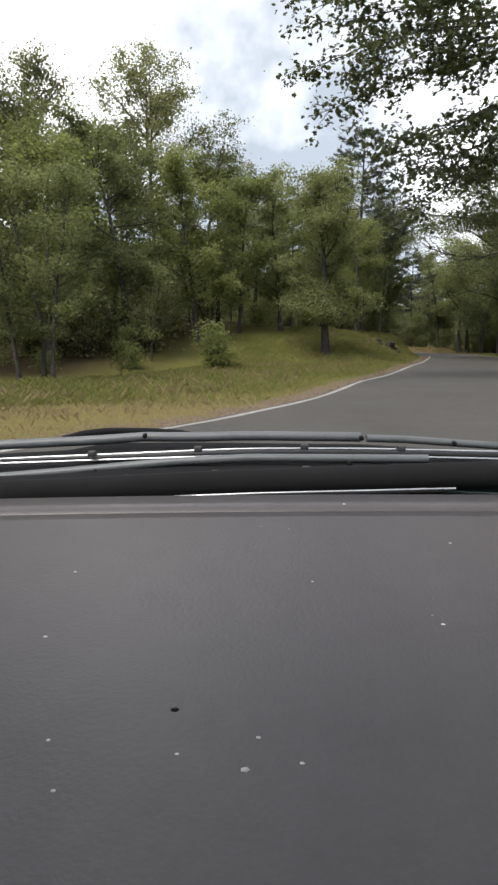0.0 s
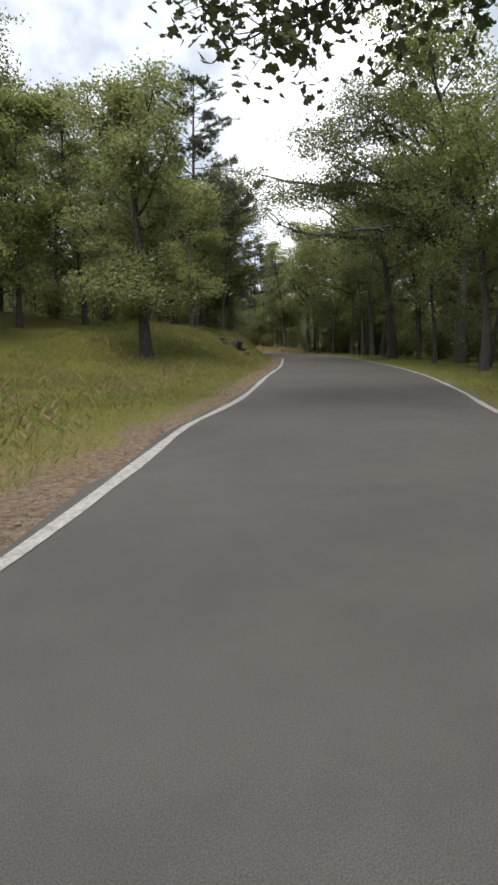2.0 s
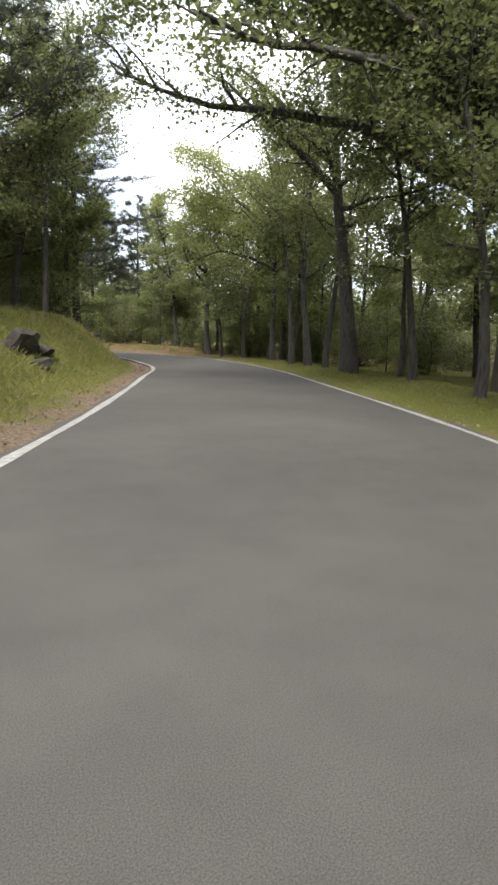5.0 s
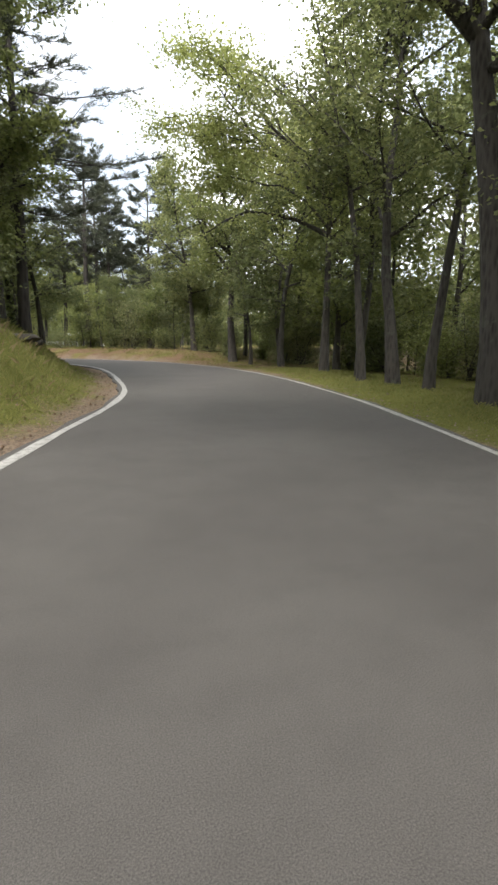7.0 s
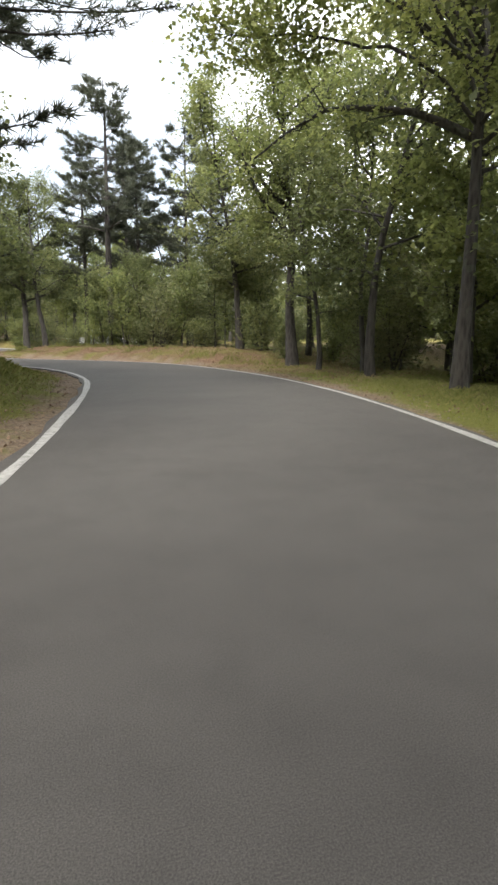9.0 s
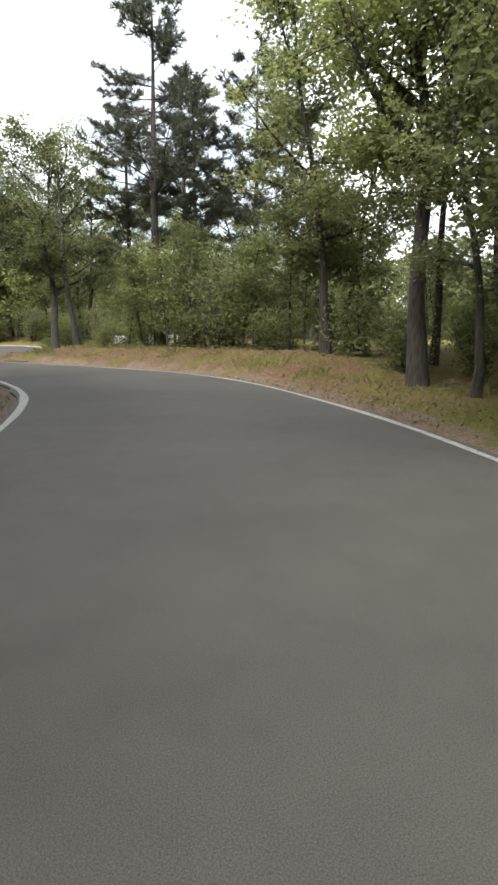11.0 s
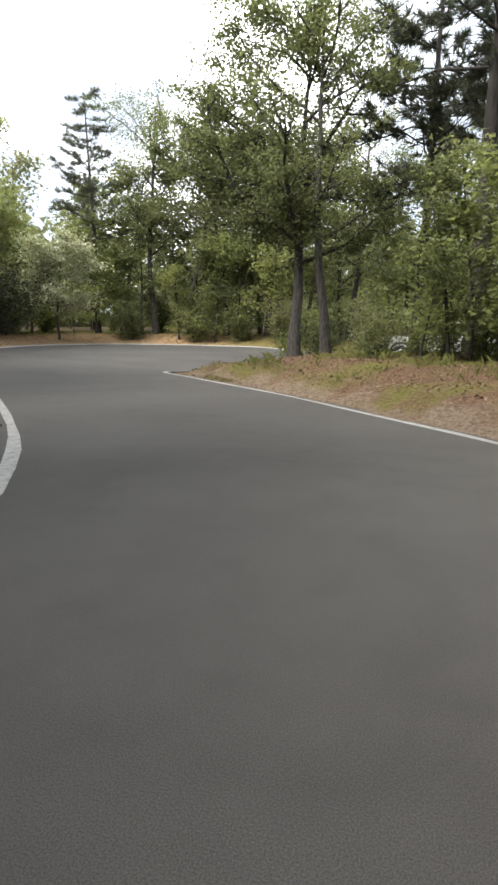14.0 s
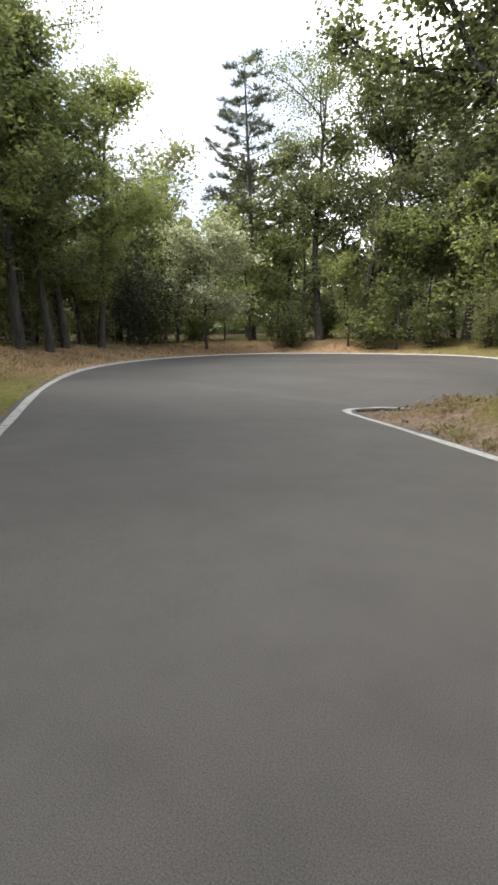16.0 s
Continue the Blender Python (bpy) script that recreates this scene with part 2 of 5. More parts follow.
def part(name, bm, material, parent=None, label="", smooth=True):
    """Links a bmesh as one mesh object, under a thing if one is given."""
    me = bpy.data.meshes.new(name)
    bm.to_mesh(me)
    bm.free()
    me.materials.append(material)
    if smooth:
        me.polygons.foreach_set("use_smooth", [True] * len(me.polygons))
    ob = new(name, me)
    if parent is not None:
        ob.parent = parent
    if label:
        ob["label"] = label
    return ob


def quick_mesh(name, verts, faces, material, parent=None, smooth=False):
    """A mesh from arrays: faces is an (n, 3 or 4) array."""
    me = bpy.data.meshes.new(name)
    verts, faces = np.asarray(verts, np.float32), np.asarray(faces, np.int32)
    k = faces.shape[1]
    me.vertices.add(len(verts))
    me.vertices.foreach_set("co", verts.ravel())
    me.loops.add(faces.size)
    me.loops.foreach_set("vertex_index", faces.ravel())
    me.polygons.add(len(faces))
    me.polygons.foreach_set("loop_start", np.arange(0, faces.size, k, dtype=np.int32))
    me.polygons.foreach_set("use_smooth", np.full(len(faces), smooth))
    me.update(calc_edges=True)
    me.validate()
    me.materials.append(material)
    ob = new(name, me)
    if parent is not None:
        ob.parent = parent
    return ob


def box(bm, lo, hi, bevel=0.0):
    m = Matrix.Translation([(a + b) / 2 for a, b in zip(lo, hi)]) @ Matrix.Diagonal([b - a for a, b in zip(lo, hi)] + [1])
    made = bmesh.ops.create_cube(bm, size=1.0, matrix=m)
    if bevel:
        edges = list({e for v in made["verts"] for e in v.link_edges})
        bmesh.ops.bevel(bm, geom=edges, offset=bevel, segments=2, affect="EDGES", profile=0.6)
    return bm


def prism(bm, outline, x0, x1, bevel=0.0):
    """A solid with the given (y, z) outline, from x0 to x1."""
    a = [bm.verts.new((x0, y, z)) for y, z in outline]
    b = [bm.verts.new((x1, y, z)) for y, z in outline]
    faces = [bm.faces.new(a), bm.faces.new(b[::-1])]
    for i in range(len(a)):
        j = (i + 1) % len(a)
        faces.append(bm.faces.new((a[j], a[i], b[i], b[j])))
    bmesh.ops.recalc_face_normals(bm, faces=faces)
    if bevel:
        bmesh.ops.bevel(bm, geom=list({e for f in faces for e in f.edges}), offset=bevel, segments=2, affect="EDGES", profile=0.6)
    return bm


def disc(bm, centre, axis, radius, depth, segments=24, inner=None):
    turn = Vector((0, 0, 1)).rotation_difference(Vector(axis)).to_matrix().to_4x4()
    bmesh.ops.create_cone(bm, cap_ends=True, segments=segments, radius1=radius, radius2=inner or radius, depth=depth, matrix=Matrix.Translation(centre) @ turn)
    return bm


def tube(points, radii, sides=6):
    """Verts and quads of a tapered tube along points."""
    pts, rad = np.asarray(points, float), np.asarray(radii, float)
    d = np.gradient(pts, axis=0)
    d /= np.linalg.norm(d, axis=1, keepdims=True) + 1e-9
    ref = np.where(np.abs(d[:, 2:3]) > 0.9, np.array([[1.0, 0, 0]]), np.array([[0, 0, 1.0]]))
    ref[:] = ref[0]
    u = np.cross(d, ref)
    u /= np.linalg.norm(u, axis=1, keepdims=True) + 1e-9
    v = np.cross(d, u)
    a = np.arange(sides) * 2 * np.pi / sides
    ring = u[:, None] * np.cos(a)[None, :, None] + v[:, None] * np.sin(a)[None, :, None]
    verts = (pts[:, None] + ring * rad[:, None, None]).reshape(-1, 3)
    i, j = np.meshgrid(np.arange(len(pts) - 1), np.arange(sides), indexing="ij")
    a0, a1 = i * sides + j, i * sides + (j + 1) % sides
    return verts, np.stack([a0, a1, a1 + sides, a0 + sides], -1).reshape(-1, 4)


def joined(pieces):
    vs, fs, k = [], [], 0
    for v, f in pieces:
        vs.append(v)
        fs.append(f + k)
        k += len(v)
    return np.vstack(vs), np.vstack(fs)


def curve_through(points, step=0.8):
    """Catmull-Rom through points, resampled at about the given step."""
    p = np.asarray(points, float)
    p = np.vstack([2 * p[0] - p[1], p, 2 * p[-1] - p[-2]])
    out = []
    for i in range(1, len(p) - 2):
        n = max(2, int(np.linalg.norm(p[i + 1] - p[i]) / step))
        t = (np.arange(n) / n)[:, None]
        a, b, c, d = p[i - 1], p[i], p[i + 1], p[i + 2]
        out.append(0.5 * (2 * b + (c - a) * t + (2 * a - 5 * b + 4 * c - d) * t * t + (3 * b - a - 3 * c + d) * t**3))
    out.append(p[-2][None])
    return np.vstack(out)


def away(points, line):
    """Each point's distance to a polyline."""
    a, ab = line[:-1], line[1:] - line[:-1]
    sq = (ab**2).sum(1) + 1e-12
    out = np.empty(len(points))
    for k in range(0, len(points), 1500):
        p = points[k:k + 1500]
        rx, ry = p[:, 0:1] - a[None, :, 0], p[:, 1:2] - a[None, :, 1]
        u = np.clip((rx * ab[:, 0] + ry * ab[:, 1]) / sq, 0, 1)
        out[k:k + 1500] = np.sqrt(((rx - u * ab[:, 0]) ** 2 + (ry - u * ab[:, 1]) ** 2).min(1))
    return out


def inside(points, poly):
    x, y = points[:, 0], points[:, 1]
    hit = np.zeros(len(points), bool)
    for (x0, y0), (x1, y1) in zip(poly, np.roll(poly, -1, axis=0)):
        cut = ((y0 > y) != (y1 > y)) & (x < (x1 - x0) * (y - y0) / (y1 - y0 + 1e-12) + x0)
        hit ^= cut
    return hit


def smooth_step(a, b, v):
    t = np.clip((v - a) / (b - a), 0, 1)
    return t * t * (3 - 2 * t)


# ---------------------------------------------------------------- the plan of the road
OUTER_LINE = curve_through([(-13, -30), (-9, -12), (-7, 0), (-4.2, 5.5), (-1.2, 8.8), (0.2, 10.9), (1.6, 13.4), (2.8, 16.4), (3.8, 19.1), (4.9, 21.3), (6.1, 23.9),
                       (8.4, 29.8), (9.7, 33), (11.6, 37.6), (13.5, 42.7), (15.0, 47), (16.1, 50), (17.0, 53.5), (17.5, 58), (17.8, 62),
                       (17.8, 66), (17.1, 70), (15.8, 73.3), (14.4, 75.5), (12.6, 77.5), (10.7, 79.35), (8.7, 81.25), (6.8, 82.95), (4.75, 84.85),
                       (3.0, 86.75), (1.25, 88.9), (-0.3, 91.2), (-1.7, 94.0), (-2.7, 97.5), (-2.8, 101.1), (-1.2, 104.3), (2.5, 105.6), (7, 105.0), (12, 102.8),
                       (18, 101), (26, 99.5), (40, 99), (70, 103)])
INNER_LINE = curve_through([(-1, -30), (0.5, -12), (2.6, 0), (4.9, 7), (7, 13), (9.4, 18.7), (11.5, 22.7), (13.2, 26.2), (14.6, 29.2), (15.8, 32.2), (17, 35.3),
                       (18.1, 38.6), (19.2, 42), (20.5, 46), (21.4, 49), (22.2, 52.5), (22.9, 56), (23.4, 60), (23.5, 64.5), (23.1, 68.3),
                       (22.4, 72), (21.3, 75), (19.7, 77.6), (17.9, 79.6), (15.9, 81.8), (14.3, 83.3), (13, 84.5), (11.8, 85.6),
                       (10.95, 86.35), (10.75, 86.85), (11.1, 87.35), (12.2, 87.7), (14.5, 89.6), (18, 91.8), (24, 93), (40, 92.5), (70, 96)])


def beside(line, offset):
    d = np.gradient(line, axis=0)
    d /= np.linalg.norm(d, axis=1, keepdims=True)
    return line + np.stack([-d[:, 1], d[:, 0]], -1) * offset


OUTER, INNER = beside(OUTER_LINE, 0.17), beside(INNER_LINE, -0.15)
ROAD = np.vstack([OUTER, INNER[::-1]])


def edge_facts(xy):
    """Distance to the asphalt (negative on it), and whether a place lies on the outer side."""
    d_out, d_in = away(xy, OUTER), away(xy, INNER)
    on = inside(xy, ROAD)
    d = np.minimum(d_out, d_in)
    return np.where(on, -d, d), d_out < d_in


def lumps(xy, scale):
    x, y = xy[:, 0] / scale, xy[:, 1] / scale
    return (np.sin(1.7 * x + 0.9 * y) + np.sin(-1.1 * x + 2.3 * y + 1.3) + np.sin(3.1 * x - 1.9 * y + 0.4) * 0.6 + np.sin(2.2 * x + 3.7 * y) * 0.5) / 3.1


def banked(xy):
    """How far the outer edge of the far bend is raised: the road leans into the turn."""
    xy = np.atleast_2d(np.asarray(xy, float))
    return 0.30 * smooth_step(78, 89, xy[:, 1]) * (1 - smooth_step(8, 15, xy[:, 0]))


def height(xy, facts=None):
    """The ground's height: flat road, a grassy bank on the outer side, a low mound in the bend."""
    xy = np.atleast_2d(np.asarray(xy, float))
    d, outer = facts if facts is not None else edge_facts(xy)
    dd = np.clip(d, 0, None)
    y = xy[:, 1]
    steep = smooth_step(30, 46, y) * (1 - 0.5 * smooth_step(58, 66, y)) * (1 - 0.6 * smooth_step(70, 82, y))
    foot = 5.4 - 1.7 * smooth_step(43, 51, y)
    bank = 1.9 * smooth_step(0.6, foot, dd) * steep + 0.035 * np.clip(dd - 6, 0, 60) * (0.4 + steep) + 0.02 * np.clip(dd - 12, 0, 40)
    bank = bank + 0.125 * np.clip(dd - 0.8, 0, 24) * smooth_step(24, 38, y) * (1 - 0.6 * steep) * (1 - smooth_step(46, 58, y))
    over = smooth_step(78, 84, y)
    bank = bank * (1 - over) + over * (0.7 * smooth_step(0.8, 5.5, dd) + 0.02 * np.clip(dd - 6, 0, 40))
    mound = (0.34 * smooth_step(0.40, 1.0, dd) + 0.30 * smooth_step(1.0, 3.0, dd)) * smooth_step(70, 78, y)
    right = -0.02 * np.clip(dd - 2.5, 0, 30) * (1 - smooth_step(70, 78, y)) + mound
    z = np.where(outer, bank, right)
    z = z + smooth_step(0.8, 4, dd) * (0.07 * lumps(xy, 1.9) + 0.16 * lumps(xy, 7.0) * smooth_step(3, 10, dd))
    z = z + np.where(outer, banked(xy), 0)
    return np.where(d < 0.12, -0.05, z - 0.02 * (1 - smooth_step(0.25, 0.6, d)))


def ground_z(x, y):
    return float(height([(x, y)])[0])


# ---------------------------------------------------------------- ground, road and paint
def make_ground():
    xs = np.concatenate([[-2500, -900, -400, -200, -120, -80], np.arange(-60, -20, 1.6), np.arange(-20, 34.9, 0.5), np.arange(35, 75.1, 1.6), [95, 130, 200, 400, 900, 2500]])
    ys = np.concatenate([[-2500, -900, -400, -200, -100, -60], np.arange(-30, 6, 1.5), np.arange(6, 112, 0.5), np.arange(112, 150.1, 1.6), [170, 220, 350, 700, 2500]])
    gx, gy = np.meshgrid(xs, ys, indexing="ij")
    xy = np.stack([gx.ravel(), gy.ravel()], -1)
    facts = edge_facts(xy)
    z = height(xy, facts)
    nx, ny = len(xs), len(ys)
    i, j = np.meshgrid(np.arange(nx - 1), np.arange(ny - 1), indexing="ij")
    a = i * ny + j
    faces = np.stack([a, a + ny, a + ny + 1, a + 1], -1).reshape(-1, 4)
    ob = quick_mesh("ground", np.column_stack([xy, z]), faces, M_SOIL, smooth=True)
    verge = ob.data.attributes.new("verge", "FLOAT", "POINT")
    d, outer = facts
    mown = 0.85 * ~outer * (1 - smooth_step(52, 62, xy[:, 1])) * (d > 0)
    verge.data.foreach_set("value", np.clip(d + mown + 0.7 * outer * smooth_step(78, 84, xy[:, 1]) * (d > 0), 0, 50).astype(np.float32))
    dry = ob.data.attributes.new("dry", "FLOAT", "POINT")
    far_bend = smooth_step(84, 90, xy[:, 1]) * outer * (1 - smooth_step(3.6, 5.8, d)) * (1 - 0.75 * smooth_step(1, 8, xy[:, 0]))
    leafy = ob.data.attributes.new("leafy", "FLOAT", "POINT")
    leafy.data.foreach_set("value", (smooth_step(64, 72, xy[:, 1]) * ~outer * (1 - 0.5 * smooth_step(3.0, 6.0, d))).astype(np.float32))
    start = (1 - smooth_step(16, 21, xy[:, 1])) * outer * (1 - smooth_step(3, 6, d)) * 0.32
    dry.data.foreach_set("value", np.clip(far_bend + start, 0, 1).astype(np.float32))
    return tagged(ob, "woodland floor with grassy banks and sandy verges", "ground", kind="structure")


make_ground()


def make_road():
    """One slab of asphalt between the two edges, slightly crowned, its rims ragged."""
    bm = bmesh.new()
    rim = ROAD + np.stack([0.05 * np.sin(np.arange(len(ROAD)) * 1.9), 0.05 * np.sin(np.arange(len(ROAD)) * 2.7)], -1)
    lift = banked(rim)
    lift[len(OUTER):] = 0
    top = [bm.verts.new((x, y, z)) for (x, y), z in zip(rim, lift)]
    low = [bm.verts.new((x, y, z - 0.12)) for (x, y), z in zip(rim, lift)]
    bm.faces.new(top)
    for i in range(len(top)):
        j = (i + 1) % len(top)
        bm.faces.new((top[j], top[i], low[i], low[j]))
    bmesh.ops.recalc_face_normals(bm, faces=bm.faces[:])
    bmesh.ops.triangulate(bm, faces=[f for f in bm.faces if len(f.verts) > 4])
    ob = part("road", bm, M_ASPHALT, smooth=False)
    return tagged(ob, "worn grey asphalt road winding through the woods", "road", kind="structure")


make_road()


def paint_line(points, offset, width, name, label, lift=0.0, lip=0.0):
    p = np.asarray(points)
    d = np.gradient(p, axis=0)
    d /= np.linalg.norm(d, axis=1, keepdims=True)
    nrm = np.stack([-d[:, 1], d[:, 0]], -1)
    wob = 0.012 * np.sin(np.arange(len(p)) * 0.9) + 0.008 * np.sin(np.arange(len(p)) * 2.3)
    a, b = p + nrm * (offset - width / 2 + wob)[:, None], p + nrm * (offset + width / 2 - wob)[:, None]
    n = len(p)
    z = 0.006 + lift * banked(p)
    rise = lip * smooth_step(84, 90, p[:, 1])
    top = np.vstack([np.column_stack([a, z]), np.column_stack([b, z + rise])])
    i = np.arange(n - 1)
    ob = quick_mesh(name, top, np.stack([i, i + 1, i + n + 1, i + n], -1), M_PAINT)
    return tagged(ob, label, "road marking", kind="structure")


paint_line(OUTER_LINE[20:], 0.0, 0.14, "edge_line_outer", "worn white painted edge line on asphalt", 1.0, 0.05)
paint_line(INNER_LINE, 0.0, 0.12, "edge_line_inner", "worn white painted edge line on asphalt")

# ---------------------------------------------------------------- trees
def leaf_cards(rng, centres, size, aspect, flat=0.55, lobed=False, small=False):
    """Small leaves, each a triangle (or a lobed outline), scattered in direction."""
    n = len(centres)
    d = rng.normal(size=(n, 3))
    d[:, 2] = d[:, 2] * 0.6 - 0.25
    d /= np.linalg.norm(d, axis=1, keepdims=True)
    up = rng.normal(size=(n, 3)) * (1 - flat) + np.array([0, 0, flat * 1.6])
    s = np.cross(d, up)
    s /= np.linalg.norm(s, axis=1, keepdims=True) + 1e-9
    nrm = np.cross(s, d)
    ln = size * rng.uniform(0.65, 1.25, n)[:, None]
    w = ln * aspect * rng.uniform(0.8, 1.2, n)[:, None]
    if small:
        v = [centres - d * ln * 0.5 + s * w * 0.15, centres + s * w * 0.6 + d * ln * 0.2, centres + d * ln * 0.45 - s * w * 0.55]
        return np.stack(v, 1).reshape(-1, 3), np.arange(3 * n).reshape(-1, 3)
    if not lobed:
        v = [centres - d * ln * 0.5, centres + s * w * 0.5 + d * ln * 0.12 + nrm * w * 0.14, centres + d * ln * 0.5, centres - s * w * 0.5 + d * ln * 0.12 + nrm * w * 0.14]
        return np.stack(v, 1).reshape(-1, 3), np.arange(4 * n).reshape(-1, 4)
    # a leaf with side lobes: a stack of quads along the midrib
    prof = [(-0.5, 0.12), (-0.08, 0.62), (0.10, 0.30), (0.5, 0.34)]
    rows = []
    for t, k in prof:
        rows += [centres + d * ln * t + s * w * k + nrm * w * k * 0.3, centres + d * ln * t - s * w * k + nrm * w * k * 0.3]
    v = np.stack(rows, 1).reshape(-1, 3)
    base = (np.arange(n) * 8)[:, None, None]
    q = np.array([[0, 1, 3, 2], [2, 3, 5, 4], [4, 5, 7, 6]])[None]
    return v, (base + q).reshape(-1, 4)


def bent(rng, start, way, length, n, rise, wobble):
    """A branch's line: it starts along way, lifts by rise and wanders."""
    p, d, out = np.array(start, float), np.array(way, float), []
    d /= np.linalg.norm(d)
    out.append(p.copy())
    for _ in range(n):
        d = d + np.array([0, 0, rise / n]) + rng.normal(size=3) * wobble
        d /= np.linalg.norm(d)
        p = p + d * length / n
        out.append(p.copy())
    return np.array(out)


def oak_frame(rng, tall, girth, spread, clear, limbs, lean=0.0, forks=(), fine=True, reach=()):
    """The wood of an oak: trunk, limbs and twigs, and the places of its leaf clusters."""
    wood, tips = [], []
    trunk = bent(rng, (0, 0, -0.25), (lean, 0, 1), tall * 0.9, 11, 0.05, 0.05)
    rad = girth * (1 - np.linspace(0, 1, 12) ** 0.9 * 0.88)
    rad[0], rad[1] = girth * 1.3, girth * 1.02
    wood.append(tube(trunk, rad, 9))
    starts = []
    for i in range(limbs):
        f = clear + (0.97 - clear) * (i + rng.uniform(0, 0.8)) / limbs
        starts.append((f, rng.uniform(0, 2 * np.pi) if i % 2 else i * 2.4, None, None, 0.25))
    starts += list(forks)
    for f, ex, ey, ez, *stout in reach:
        thick, arch = (stout[0], 0.07) if stout else (0.30, 0.22)
        k = f * 11
        root = trunk[int(k)] + (trunk[int(k) + 1] - trunk[int(k)]) * (k - int(k))
        end = np.array([ex, ey, ez])
        far = np.linalg.norm(end - root)
        q = np.linspace(0, 1, 13)[:, None]
        limb = root + (end - root) * q + np.array([0, 0, far * arch]) * np.sin(np.pi * q ** 0.8) * (1 - 0.3 * q)
        limb[1:] += np.cumsum(rng.normal(size=(12, 3)) * 0.07, axis=0)
        wood.append(tube(limb, girth * thick * (1 - np.linspace(0, 1, 13) * 0.93), 7))
        for j in range(7, 13):
            for _ in range(4):
                w = limb[j] - limb[j - 1]
                w = w / np.linalg.norm(w) + rng.normal(size=3) * np.array([0.9, 0.9, 0.5])
                twig = bent(rng, limb[j - 1], w, rng.uniform(0.5, 1.25), 4, -0.25, 0.2)
                wood.append(tube(twig[[0, 2, 4]], [0.012, 0.007, 0.003], 4))
                tips += [twig[2], twig[3], twig[4], twig[4]]
    for f, ang, ln, tilt, rise in starts:
        k = f * 11
        i0 = min(int(k), 10)
        root = trunk[i0] + (trunk[i0 + 1] - trunk[i0]) * (k - i0)
        shape = np.sin(np.pi * min(max((f - clear) / (1.10 - clear) + 0.1, 0.2), 0.97)) ** 0.55
        length = ln or spread * shape * rng.uniform(0.7, 1.25)
        if tilt is None:
            tilt = 0.22 + 1.0 * (f - clear) + rng.uniform(-0.15, 0.2)
        r0 = max(0.02, girth * (0.66 if ln else 0.38) * (1.1 - f * 0.6))
        n = max(6, int(length * 1.3))
        limb = bent(rng, root, (np.cos(ang), np.sin(ang), tilt), length, n, rise, 0.15)
        wood.append(tube(limb, r0 * (1 - np.linspace(0, 1, n + 1) * 0.86), 6 if fine else 4))
        for j in range(max(2, n // 3), n + 1):
            tips.append(limb[j])
            for _ in range(2):
                w = limb[j] - limb[j - 1]
                w = w / np.linalg.norm(w) + rng.normal(size=3) * np.array([0.9, 0.9, 0.5])
                twig = bent(rng, limb[j - 1], w, min(length * 0.45, 1.7) * rng.uniform(0.45, 1.0), 4, 0.05, 0.2)
                if fine:
                    wood.append(tube(twig[[0, 2, 4]], max(r0 * 0.25, 0.012) * np.array([1.0, 0.6, 0.2]), 4))
                tips += [twig[2], twig[3], twig[4]]
    tips += [trunk[-1], trunk[-2], trunk[-1] + np.array([0.2, 0.1, 0.5])]
    return joined(wood), np.array(tips)


def tree_thing(name, label, category, wood, leaves, bark_mat, leaf_mat, wood_name="trunk", leaf_name="crown"):
    ob = new(name)
    quick_mesh(wood_name, *wood, bark_mat, ob, smooth=True)
    quick_mesh(leaf_name, *leaves, leaf_mat, ob)
    return tagged(ob, label, category)


def sprays(rng, tips, count, puff, floor):
    """Leaf places gathered in flattened sprays round the twig ends."""
    share = rng.uniform(0.2, 1.0, len(tips)) ** 2
    pick = rng.choice(len(tips), count, p=share / share.sum())
    fat = puff * rng.uniform(0.55, 1.35, len(tips))[pick][:, None]
    at = tips[pick] + rng.normal(size=(count, 3)) * fat * np.array([1.0, 1.0, 0.55]) - np.array([0, 0, 0.12])
    at[:, 2] = np.maximum(at[:, 2], floor * rng.uniform(0.75, 1.0, count))
    return at


def oak(seed, tall, girth, spread, clear, limbs, count, size, mat, label, name="oak_tree", lean=0.0, forks=(), lobed=False, puff=0.34, fine=True, small=False, reach=()):
    rng = np.random.default_rng(seed)
    wood, tips = oak_frame(rng, tall, girth, spread, clear, limbs, lean, forks, fine, reach)
    at = sprays(rng, tips, count, puff, tall * clear * 0.75)
    return tree_thing(name, label, "tree", wood, leaf_cards(rng, at, size, 0.8, lobed=lobed, small=small or not fine), M_BARK, mat)


